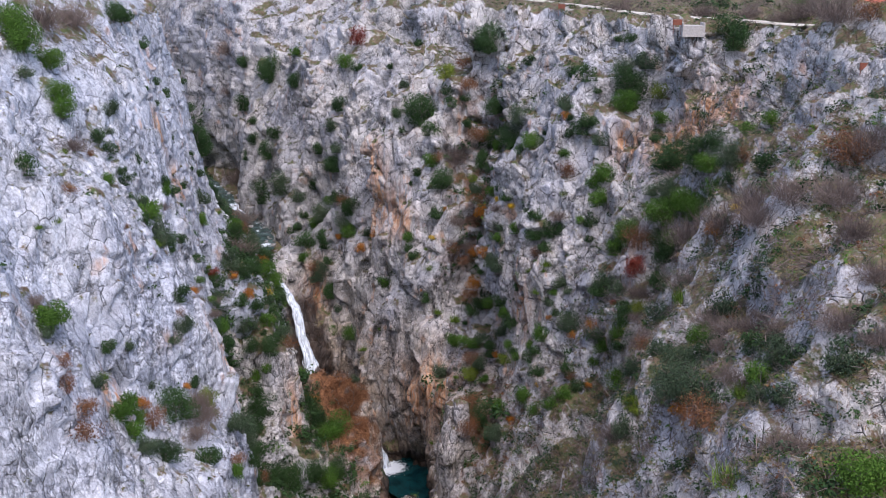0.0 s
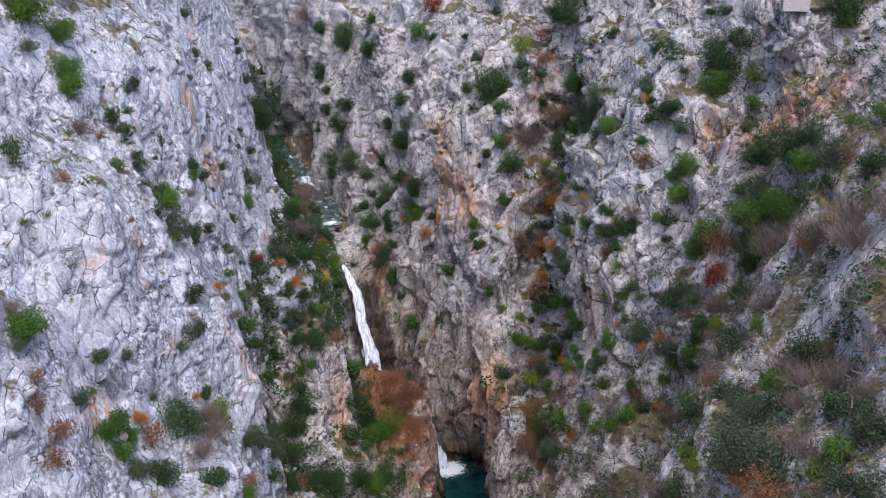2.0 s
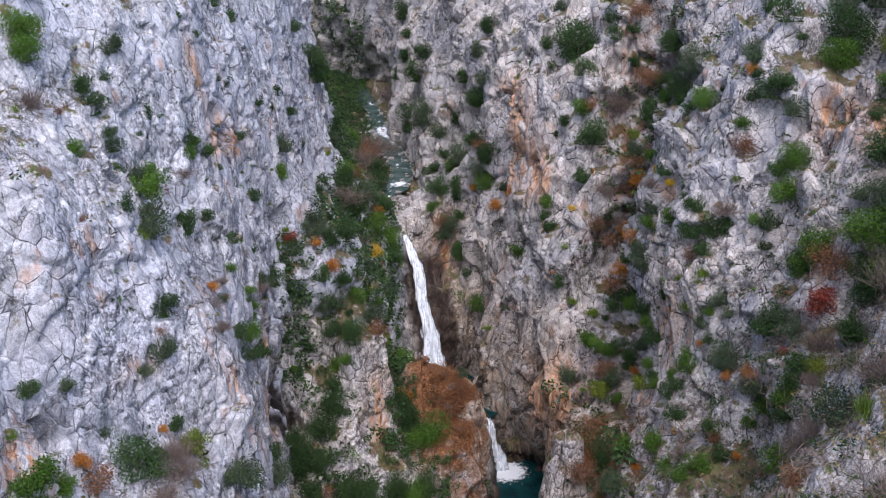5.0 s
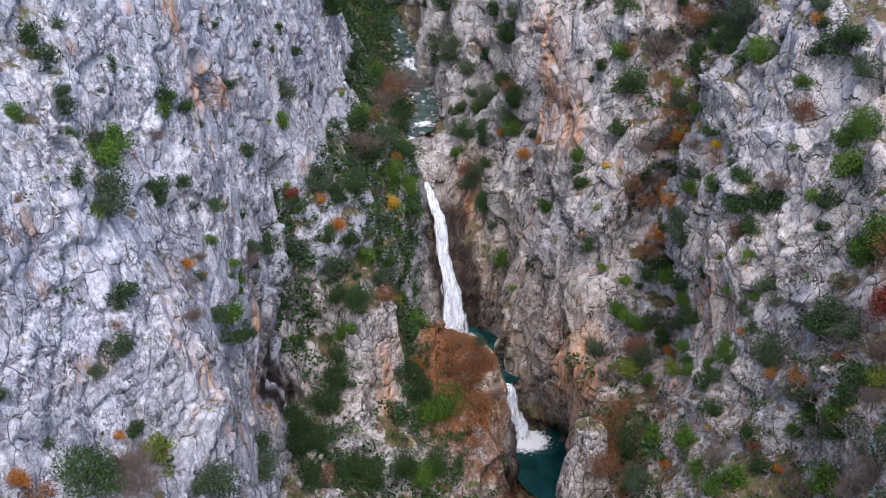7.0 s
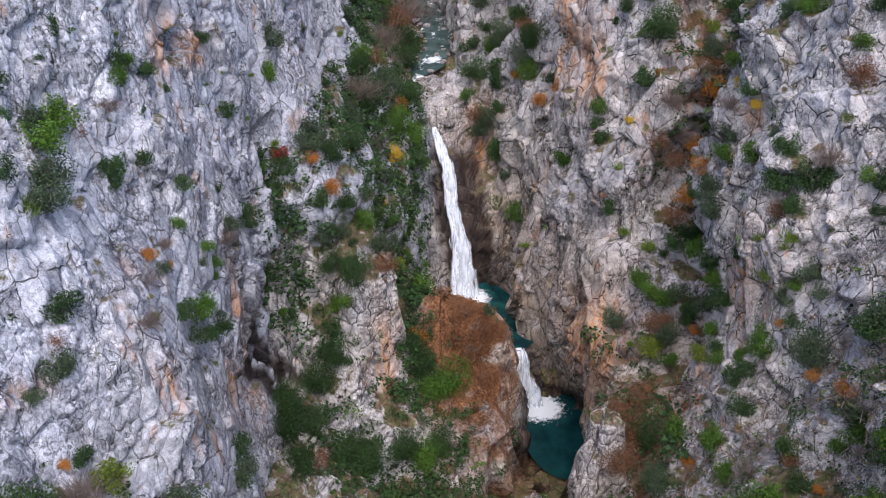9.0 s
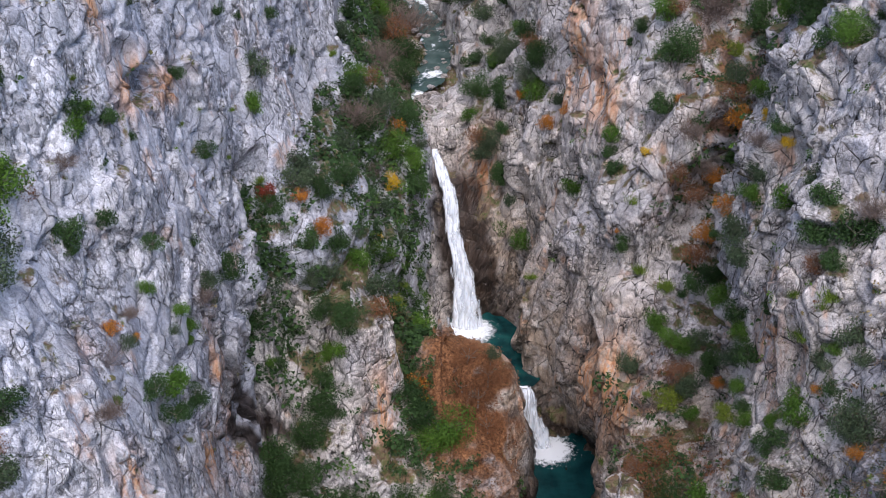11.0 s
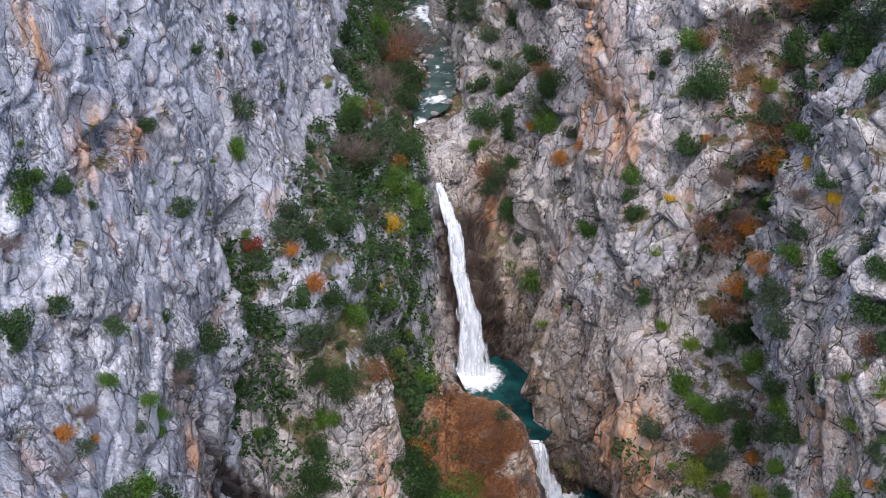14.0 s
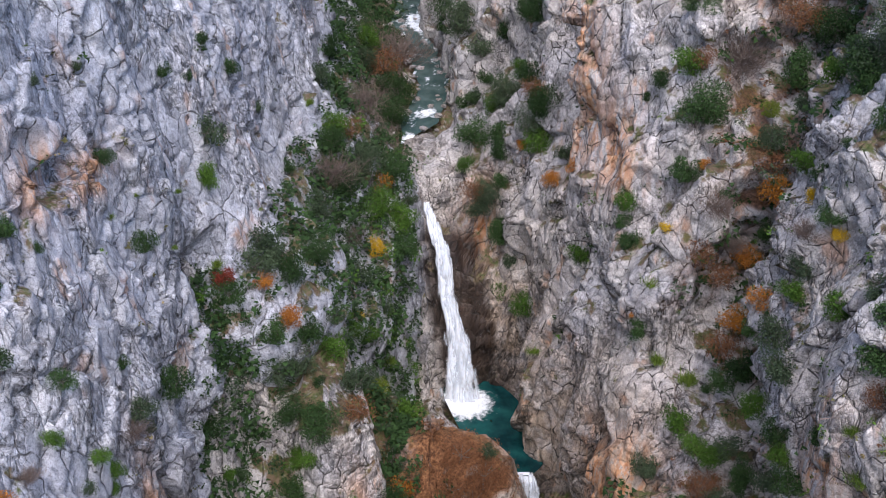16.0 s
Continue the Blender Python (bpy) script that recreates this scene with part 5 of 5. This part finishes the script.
plant("bare", (26.2, -67.9, 125.4, 7.2), (41.1, -66.8, 140.6, 5.5), (30.4, -45.9, 127.2, 6.6), (38.3, -46.3, 134.6, 5.0), (40.4, -58.8, 140.4, 6.6), (47.6, -56.9, 146.7, 5.8), (54.8, -43.4, 149.8, 7.3), (42.4, -20.2, 126.8, 6.9), (36.8, -33.3, 127.5, 5.4), (41.3, -28.6, 128.3, 6.5), (41.5, -34, 130.1, 5.4), (43.5, -34.7, 132.3, 4.5), (66.4, -24, 151.3, 10.5), (24.2, -17, 103.9, 6.0), (60.4, -7.4, 143, 8.3), (64.4, -11.4, 148.8, 9.7), (81.4, -12.6, 158.8, 8.8), (61.1, 18.1, 120.6, 9.6), (65.6, 1.4, 143.4, 10.2), (-54.6, 37.3, 89.9, 7.3), (52.4, 24.1, 104.2, 5.3), (54.1, 23.8, 107.3, 5.3))
plant("bare", (-83.7, 20.2, 130.6, 4.3), (71.2, 21.3, 134.3, 10.9), (-52.6, 42.3, 92, 6.7), (-53.3, 44.2, 94.3, 6.2), (66.5, 52.4, 99.6, 5.2), (69.8, 57.8, 104.9, 6.4), (78.1, 47.2, 122.1, 11.0), (113.6, 42.7, 180.4, 12.7), (50.7, 73.3, 70.1, 4.8), (-46, 64.9, 108.6, 4.0), (-50.4, 75.8, 108.9, 4.5), (-76.1, 65.1, 152.8, 6.3), (-48.7, 86, 108.9, 3.2), (-56.2, 91.9, 130.8, 4.2), (129.6, 87.4, 176.5, 7.4), (134.5, 82.1, 178.5, 11.0), (-82.7, 95.9, 178.9, 10.8), (-43.6, 104.3, 98.8, 4.5), (64.9, 101.8, 116.5, 6.1), (128.8, 102.5, 177, 7.6), (-75.2, 109.9, 178.2, 9.7), (56.7, 134.7, 111.7, 5.1))
plant("bare", (133.1, 135.8, 175.5, 8.3), (12.3, 150.4, 32.8, 5.2), (17.4, 177.4, 15, 4.4), (55.6, 163.8, 90.7, 4.8), (49.9, 160.5, 101.4, 5.8), (113.9, 162, 176, 8.6), (-21.4, 193.7, 74, 6.8), (58.8, 185.1, 119.7, 10.1), (-26.8, 201.6, 85.9, 12.4), (-21.5, 233, 88.5, 10.6), (-15.6, 318.9, 66.5, 16.4), (-4, 396, 70.8, 18.8), (-4.1, 411.4, 119.8, 9.5), (-2.9, 415, 142.5, 15.9))
plant("grass", (19.5, -64.2, 119.9, 7.3), (29.6, -50.2, 126.6, 4.8), (51.8, 5.7, 122.3, 5.6), (-63.8, 39.8, 109, 1.8), (-72.1, 24.1, 111.8, 2.4), (-82.1, 34.3, 142.1, 2.2), (-79.3, 38.2, 142.2, 3.4), (-59.7, 57.7, 127.7, 1.9), (-47.5, 71.6, 104.9, 2.6), (-52.5, 77.6, 113.1, 1.7), (-59.2, 62.9, 128.9, 3.9), (-77.6, 62.8, 152.2, 3.1), (58.4, 98.5, 100.6, 2.7), (59.2, 98.6, 102.8, 4.9), (-53.8, 82.6, 116.6, 1.9), (-50.1, 94.8, 120.3, 1.8), (57.3, 100.7, 93.2, 3.7), (55.8, 104.1, 99.2, 3.1), (-55.4, 101.7, 139.2, 1.4), (41.2, 133.2, 52.8, 2.4), (-42.7, 136.9, 108.2, 1.4), (-46.4, 134.1, 119.5, 1.8))
plant("grass", (-47.9, 126.4, 120.2, 1.7), (-49.7, 121.1, 128.4, 1.8), (-51.2, 123.2, 130.1, 2.2), (35.8, 143.1, 23.7, 3.3), (48, 154.7, 65.7, 4.9), (42.3, 157.5, 68.4, 3.7), (-40.3, 151.2, 95.5, 2.8), (-42, 141.3, 115.9, 1.4), (39.9, 160.5, 85, 3.6), (42.1, 171.9, 88.9, 2.2), (21.9, 193.1, 42.9, 4.4), (-12.6, 188.3, 43.6, 2.8), (-30.2, 212.3, 98.9, 2.8), (-7.6, 221.6, 64, 3.0))
plant("pine", (-80.9, 17.4, 127.1, 7.9))
for _k in STOCK:  # no spare plant stays behind
    for _i, _ob in enumerate(STOCK[_k]):
        if (_k, _i) not in USED:
            for _c in (*_ob.children_recursive, _ob):
                bpy.data.objects.remove(_c)


# ---- low scrub, dry grass and litter: too many to count ----
def scatter(name, label, places, sizes, per, leaf, material, seed, tall=0.7, round_crown=False):
    """Low growth joined into one mesh: a few small leaf sprays at each place."""
    rng = np.random.default_rng(seed)
    n, twiggy = len(places), material == LEAF["bare"]
    at = np.repeat(places, per, axis=0)
    size = np.repeat(sizes, per)[:, None]
    off = rng.normal(size=(n * per, 3)) * np.array([0.5, 0.5, 0.35 * tall]) + np.array([0, 0, 0.3 * tall])
    if round_crown:  # leaves lie on uneven round crowns
        off /= np.linalg.norm(off, axis=1, keepdims=True)
        off *= rng.uniform(0.55, 1.0, (n * per, 1)) * np.array([0.9, 0.9, 0.85]) * (1 + 0.3 * np.sin(off * 5 + np.repeat(rng.uniform(0, 6, (n, 3)), per, axis=0)).sum(1, keepdims=True) / 2)
        off += np.array([0, 0, 0.35])
    co, f = cards(at + off * size, off + np.array([0, 0, 0.6]), 0.11 if twiggy else 1.0, 2.4 if twiggy else 1.25, rng)
    mid = np.repeat(at + off * size, 3, axis=0)
    co = mid + (co - mid) * leaf * np.repeat(size, 3, axis=0)
    return tagged(set_mesh(name, raw_mesh(name, co, f, False), material), label, "vegetation", kind="stuff")


def chosen(chance, seed):
    """Places on the ground, as many as the chance for each 0.72 square metres gives."""
    rng = np.random.default_rng(seed)
    i = np.repeat(np.arange(len(ALL_P)), rng.poisson(np.clip(chance * WAYS[:, 6] / 0.72, 0, 12)))
    return ALL_P[i] + WAYS[i, :3] * rng.uniform(-0.5, 0.5, (len(i), 1)) + WAYS[i, 3:6] * rng.uniform(-0.5, 0.5, (len(i), 1))


ALL_P, ALL_UP, WAYS = np.concatenate([P_WEST, P_EAST, P_PLANT]), np.concatenate([UP_WEST, UP_EAST, UP_PLANT]), np.concatenate([WAY_WEST, WAY_EAST, WAY_BED])
_in = (np.abs(ALL_P[:, 0]) < 260) & (ALL_P[:, 1] > -150) & (ALL_P[:, 1] < 480)
ALL_P, ALL_UP, WAYS = ALL_P[_in], ALL_UP[_in], WAYS[_in]
CLUSTER = step(-0.1, 0.7, fractal(ALL_P / 11, 3, 90))
LEDGE = step(0.4, 0.85, ALL_UP)
EAST_SIDE = step(0, 25, ALL_P[:, 0] - np.interp(ALL_P[:, 1], [-200, 0, 150, 222, 300], [-30, 0, 18, 4, 2]))
SLOPE = EAST_SIDE * step(108, 58, ALL_P[:, 1]) * step(178, 150, ALL_P[:, 2]) * (1 - 0.9 * np.minimum(1, 1.4 * near(ALL_P, 58, -8, 138, 13, 13, 9)))  # the open slope on the near side
_x, _y, _z = ALL_P.T
_cap = np.interp(_y, [126, 140, 215, 250, 300, 420], [60, 95, 94, 98, 104, 110])
GREEN_GULLY = step(126, 138, _y) * step(_cap + 4, _cap - 4, _z) * step(np.interp(_y, [140, 180, 215, 225, 300, 380], [-5, -6, -8, -9, -10, -16]) + 2, np.interp(_y, [140, 180, 215, 225, 300, 380], [-5, -6, -8, -9, -10, -16]) - 2, _x)
GREEN_GULLY = np.clip(GREEN_GULLY, 0, 1) * (0.5 + 0.5 * step(-0.35, 0.2, fractal(ALL_P / 7, 2, 92))) + 0.6 * near(ALL_P, -22, 118, 20, 22, 14, 14) + near(ALL_P, -2, 128, 18, 12, 12, 12) + 1.2 * near(ALL_P, -10, 145, 34, 5, 14, 13) + 0.5 * near(ALL_P, -33, 127, 38, 5, 6, 18)
GREEN_GULLY = GREEN_GULLY * (1 - 0.75 * step(118, 124, _y) * step(164, 152, _y) * step(-11, -14, _x) * step(-36, -31, _x) * step(34, 42, _z))
DRY_GULLY = near(ALL_P, 59, 159, 82, 11, 9, 14) + near(ALL_P, 65, 169, 105, 11, 9, 14) + near(ALL_P, 73, 182, 126, 12, 10, 16)
PLATEAU = (ALL_P[:, 2] > 168) * step(0.6, 0.85, ALL_UP) * 1.0
DRY = (ALL_P[:, 2] > 1) & (np.hypot(ALL_P[:, 0] - 31, ALL_P[:, 1] - 166) > 15) & (np.hypot(ALL_P[:, 0] - 9, ALL_P[:, 1] - 203) > 16) & ((ALL_P[:, 1] < 250) | (np.abs(ALL_P[:, 0] + 5) > 8) | (ALL_P[:, 2] > 71))
LOWER_EAST = near(ALL_P, 45, 104, 42, 12, 26, 15)  # the bushy foot of the eastern wall
_rng = np.random.default_rng(91)


def grown(name, label, chance, lo, hi, per, leaf, material, seed, tall=0.7, round_crown=False):
    p = chosen(chance * DRY, seed)
    scatter(name, label, p, lo + (hi - lo) * _rng.uniform(0, 1, len(p)) ** 2, per, leaf, material, seed + 1, tall, round_crown)


grown("low_scrub", "low dark green scrub in the cracks of the cliffs", 0.012 * CLUSTER * (0.3 + LEDGE) * (0.7 + 2.4 * EAST_SIDE), 0.5, 1.5, 15, 0.24, LEAF["evergreen"], 400)
grown("low_scrub", "low green scrub on ledges and slopes", 0.014 * CLUSTER * (0.3 + LEDGE) * (0.4 + 2.6 * EAST_SIDE) + 0.09 * SLOPE * CLUSTER, 0.4, 1.2, 13, 0.23, LEAF["bright"], 410)
grown("ledge_tufts", "small olive tufts in the cracks of the cliffs", 0.035 * (0.3 + 0.7 * CLUSTER) * (0.35 + LEDGE) * (1 + EAST_SIDE), 0.25, 0.9, 6, 0.36, LEAF["olive"], 415, 0.6)
grown("grass_cover", "green grass on ledges and slopes", (0.012 * LEDGE + 0.006 * EAST_SIDE) * CLUSTER * (0.3 + EAST_SIDE) + 0.22 * SLOPE * LEDGE * CLUSTER, 0.3, 0.9, 8, 0.28, LEAF["grass"], 420, 0.3)
grown("dry_grass_cover", "dry straw-coloured grass on ledges", 0.014 * LEDGE * (1 - CLUSTER) + 0.30 * SLOPE, 0.3, 0.9, 6, 0.30, LEAF["straw"], 430, 0.3)
grown("brown_scrub", "leafless brown scrub on the slopes", 0.12 * LOWER_EAST + 0.24 * SLOPE * (0.5 + CLUSTER) + 0.002 * LEDGE + 0.07 * PLATEAU, 0.7, 2.2, 9, 0.42, LEAF["bare"], 440, 1.0)
grown("russet_scrub", "russet brown scrub on the spur", 0.6 * near(ALL_P, 5, 146, 36, 10, 15, 18) + 0.12 * DRY_GULLY + 0.40 * LOWER_EAST + 0.07 * SLOPE * step(0, 0.5, fractal(ALL_P / 10, 2, 98)), 0.5, 1.4, 20, 0.17, LEAF["russet"], 450)
grown("slope_thicket", "dark evergreen thicket on the open slope", 0.07 * SLOPE * step(-0.2, 0.5, fractal(ALL_P / 8, 2, 93)), 0.5, 2.6, 56, 0.125, LEAF["evergreen"], 490, 0.7, True)
grown("slope_thicket", "grey-green thicket on the open slope", 0.08 * SLOPE * step(-0.2, 0.5, fractal(ALL_P / 8, 2, 96)), 0.5, 2.2, 46, 0.127, LEAF["grey_green"], 495, 0.7, True)
grown("slope_thicket", "fresh green bramble on the open slope", 0.06 * SLOPE * step(0.0, 0.5, fractal(ALL_P / 9, 2, 97)), 0.4, 1.4, 40, 0.090, LEAF["bright"], 497, 0.5, True)
grown("green_thicket", "dense evergreen thicket in the gully", 0.19 * GREEN_GULLY * (0.5 + 0.5 * LEDGE) + 0.05 * DRY_GULLY + 0.009 * PLATEAU * CLUSTER + 0.08 * LOWER_EAST, 1.0, 3.6, 40, 0.155, LEAF["evergreen"], 460, 0.7, True)
grown("bright_thicket", "fresh green thicket in the gully", 0.045 * GREEN_GULLY * step(0, 0.5, fractal(ALL_P / 9, 2, 94)), 0.9, 2.8, 70, 0.117, LEAF["bright"], 465, 0.7, True)
grown("grey_thicket", "grey-green thicket in the gully", 0.02 * LOWER_EAST + 0.03 * GREEN_GULLY * (0.3 + 0.7 * LEDGE) + 0.015 * DRY_GULLY, 0.9, 2.8, 70, 0.110, LEAF["grey_green"], 470, 0.7, True)
grown("bare_thicket", "leafless purple-brown thicket by the river", 0.9 * near(ALL_P, -16, 285, 75, 7, 50, 10), 0.9, 2.6, 34, 0.26, LEAF["bare"], 480, 1.1)


# ---- boulders in the river and on the lip of the fall ----
def boulder_mesh(name, seed):
    bm = bmesh.new()
    bmesh.ops.create_icosphere(bm, subdivisions=3, radius=1.0)
    co = np.array([v.co[:] for v in bm.verts])
    lift, joint = blocks(co * 1.1 + seed * 3.7, seed)
    d = 0.75 + 0.35 * lift + 0.16 * fractal(co * 1.7 + seed, 3, seed)
    for v, k in zip(bm.verts, d):
        v.co *= float(k)
        v.co.z *= 0.7
    mesh = bpy.data.meshes.new(name)
    bm.to_mesh(mesh)
    bm.free()
    n = len(mesh.vertices)
    for key in ("rust", "wet_and_slot_shade", "streak", "earth", "litter", "tan"):
        put_number(mesh, key, np.full(n, {"tan": 0.35, "wet_and_slot_shade": 0.3}.get(key, 0.0)))
    return mesh


BOULDERS = [boulder_mesh("boulder", 500 + k) for k in range(4)]
_r = random.Random(9)


def boulder(x, y, z, size, label):
    ob = set_mesh("boulder", BOULDERS[_r.randrange(4)], ROCK["east"])
    ob.matrix_basis = pose(x, y, z, _r.uniform(-15, 15), _r.uniform(-15, 15), _r.uniform(0, 360)) @ Matrix.Diagonal((size * _r.uniform(0.8, 1.4), size, size * _r.uniform(0.7, 1.1), 1))
    tagged(ob, label, "boulder", "boulders in the river")


for _i in range(64):
    _y = 262 + 120 * (_i / 63) ** 1.2
    _c = float(np.interp(_y, [262, 290, 306, 332, 357, 380], [-9, -3.5, -4, -9.5, -13, -12.5]))
    _s = _r.choice((-1, 1)) * _r.uniform(2.0, 7.2)
    boulder(_c + _s, _y + _r.uniform(-2, 2), 66.3 + (_y - 262) * 0.02, _r.uniform(0.5, 1.5), "grey boulder washed by the river")
for _x, _y, _z, _s in ((-4.5, 261, 65.6, 2.6), (-6, 257, 66.5, 2.4), (-2, 257, 66.2, 2.8), (-8.5, 254.5, 66.6, 2.2), (1.5, 254, 67, 3.0), (-4.5, 252, 66.4, 2.7), (-1, 248, 66.6, 3.2), (-6, 247, 66.6, 2.6), (-3, 243, 66, 2.5), (1.5, 241, 66.6, 3.0), (-6.5, 239.5, 66.3, 2.4), (-1, 236.5, 64.5, 2.0), (-7.5, 233.5, 64, 1.8), (0.2, 232, 63, 1.9), (3, 262, 67, 2.4)):
    boulder(_x, _y, _z, _s, "pale water-worn boulder above the fall")


# ---- on the eastern rim: a pale track, two viewing decks, a house ----
TRACK = Nodes("crushed_limestone")
_t = TRACK.noise(TRACK.place(), 1.4, 6, 0.7)
TRACK = TRACK.finish(TRACK.ramp(_t, (0.3, (0.50, 0.43, 0.34)), (0.55, (0.66, 0.60, 0.50)), (0.75, (0.78, 0.73, 0.64))), 0.95, _t, 0.4, 0.1)
STONE = Nodes("pale_paving_stone")
_t = STONE.noise(STONE.place(), 2.2, 5, 0.6)
STONE = STONE.finish(STONE.ramp(_t, (0.3, (0.36, 0.32, 0.28)), (0.7, (0.52, 0.47, 0.41))), 0.9, _t, 0.3, 0.05)
CORTEN = Nodes("weathering_steel")
_t = CORTEN.noise(CORTEN.place(), 3.0, 5, 0.65)
CORTEN = CORTEN.finish(CORTEN.ramp(_t, (0.3, (0.13, 0.035, 0.018)), (0.7, (0.32, 0.10, 0.05))), 0.8)
PLASTER = Nodes("white_plaster")
_t = PLASTER.noise(PLASTER.place(), 0.8, 4)
PLASTER = PLASTER.finish(PLASTER.ramp(_t, (0.3, (0.68, 0.67, 0.64)), (0.7, (0.80, 0.79, 0.76))), 0.9)
ROOF = Nodes("red_roof_tiles")
_t = ROOF.noise(ROOF.place((1, 1, 1)), 2.0, 4)
ROOF = ROOF.finish(ROOF.ramp(_t, (0.3, (0.42, 0.09, 0.05)), (0.7, (0.60, 0.16, 0.09))), 0.85)
GLASS = Nodes("dark_window_glass").finish((0.02, 0.025, 0.03), 0.08)


def block(bm, x0, x1, y0, y1, z0, z1):
    v = [bm.verts.new((x, y, z)) for z in (z0, z1) for x, y in ((x0, y0), (x1, y0), (x1, y1), (x0, y1))]
    for f in ((3, 2, 1, 0), (4, 5, 6, 7), (0, 1, 5, 4), (1, 2, 6, 5), (2, 3, 7, 6), (3, 0, 4, 7)):
        bm.faces.new([v[i] for i in f])
    return bm


def part(name, bm, material, parent, label="", soft=0.03):
    """One bevelled mesh part under a thing."""
    if soft:
        bmesh.ops.bevel(bm, geom=list(bm.edges), offset=soft, segments=1, affect="EDGES")
    mesh = bpy.data.meshes.new(name)
    bm.to_mesh(mesh)
    bm.free()
    return set_mesh(name, mesh, material, parent, label)


_line = np.array(TRACK_LINE, float)
_c = spline_weights(np.arange(len(_line)), np.linspace(0, len(_line) - 1, 160)) @ _line
_tan = np.gradient(_c, axis=0)
_tan /= np.linalg.norm(_tan, axis=1, keepdims=True)
_zz = np.full(len(_c), TRACK_Z) + 0.15 * smooth_noise(np.stack([_c[:, 0] / 9, _c[:, 1] / 9, 0 * _c[:, 0]], 1), 95)
_w = np.array([-2.4, -2.0, -1.0, 0, 1.0, 2.0, 2.4])
_dz = np.array([-2.0, 0, 0.06, 0.08, 0.06, 0, -2.0])
_mesh = grid_mesh("track", _c[:, :1] + _tan[:, 1:] * _w[None], _c[:, 1:] - _tan[:, :1] * _w[None], _zz[:, None] + _dz[None])
tagged(set_mesh("road", _mesh, TRACK), "pale crushed-stone track along the rim", "track", kind="structure")


def viewing_deck(x, y, z, turn):
    deck = new("viewing_deck")
    deck.matrix_basis = pose(x, y, z, 0, 0, turn)
    part("platform", block(bmesh.new(), -3.2, 3.2, -2.8, 2.8, -3.0, 0.15), STONE, deck)
    part("side_wall", block(bmesh.new(), -3.2, -2.8, -2.8, 2.8, 0.15, 0.95), STONE, deck)
    part("side_wall", block(bmesh.new(), 2.8, 3.2, -2.8, 2.8, 0.15, 0.95), STONE, deck)
    tagged(deck, "pale stone viewing deck on the cliff edge", "viewing deck", "viewing decks on the rim")
    panel = new("steel_panel")
    panel.matrix_basis = pose(x, y, z, 0, 0, turn) @ pose(-4.6, -1.6, 0)
    part("plate", block(bmesh.new(), -1.3, 1.3, -0.06, 0.06, 0.3, 1.9), CORTEN, panel)
    for s in (-1.1, 1.1):
        part("post", block(bmesh.new(), s - 0.07, s + 0.07, -0.16, -0.064, -2.4, 1.8), CORTEN, panel, soft=0.01)
    tagged(panel, "rust-brown weathering steel panel beside the deck", "panel", "steel panels on the rim")


viewing_deck(96.3, 83.6, 176, -20)
viewing_deck(102.5, 178, 176, -35)
viewing_deck(109, 19.6, 169.5, -10)


def house(x, y, z, turn):
    h = new("house")
    h.matrix_basis = pose(x, y, z, 0, 0, turn)
    part("wall", block(bmesh.new(), -7, 7, -5, 5, -3, 3.2), PLASTER, h)
    bm = bmesh.new()
    v = [bm.verts.new(c) for c in ((-7.6, -5.6, 3.2), (7.6, -5.6, 3.2), (7.6, 5.6, 3.2), (-7.6, 5.6, 3.2), (-7.6, 0, 5.9), (7.6, 0, 5.9), (-7.6, -5.6, 3.45), (7.6, -5.6, 3.45), (7.6, 5.6, 3.45), (-7.6, 5.6, 3.45))]
    for f in ((3, 2, 1, 0), (0, 1, 7, 6), (2, 3, 9, 8), (6, 7, 5, 4), (8, 9, 4, 5), (1, 2, 8, 5, 7), (3, 0, 6, 4, 9)):
        bm.faces.new([v[i] for i in f])
    part("roof", bm, ROOF, h, "red tiled roof", soft=0)
    for wx in (-4.2, 0, 4.2):
        win = part("window", block(bmesh.new(), wx - 0.55, wx + 0.55, -5.05, -4.95, 0.9, 2.2), PLASTER, h)
        part("pane", block(bmesh.new(), wx - 0.45, wx + 0.45, -5.075, -5.055, 1.0, 2.1), GLASS, win, soft=0)
    tagged(h, "white house with a red tiled roof behind the rim", "house")


house(162, 82, 177.5, -22)
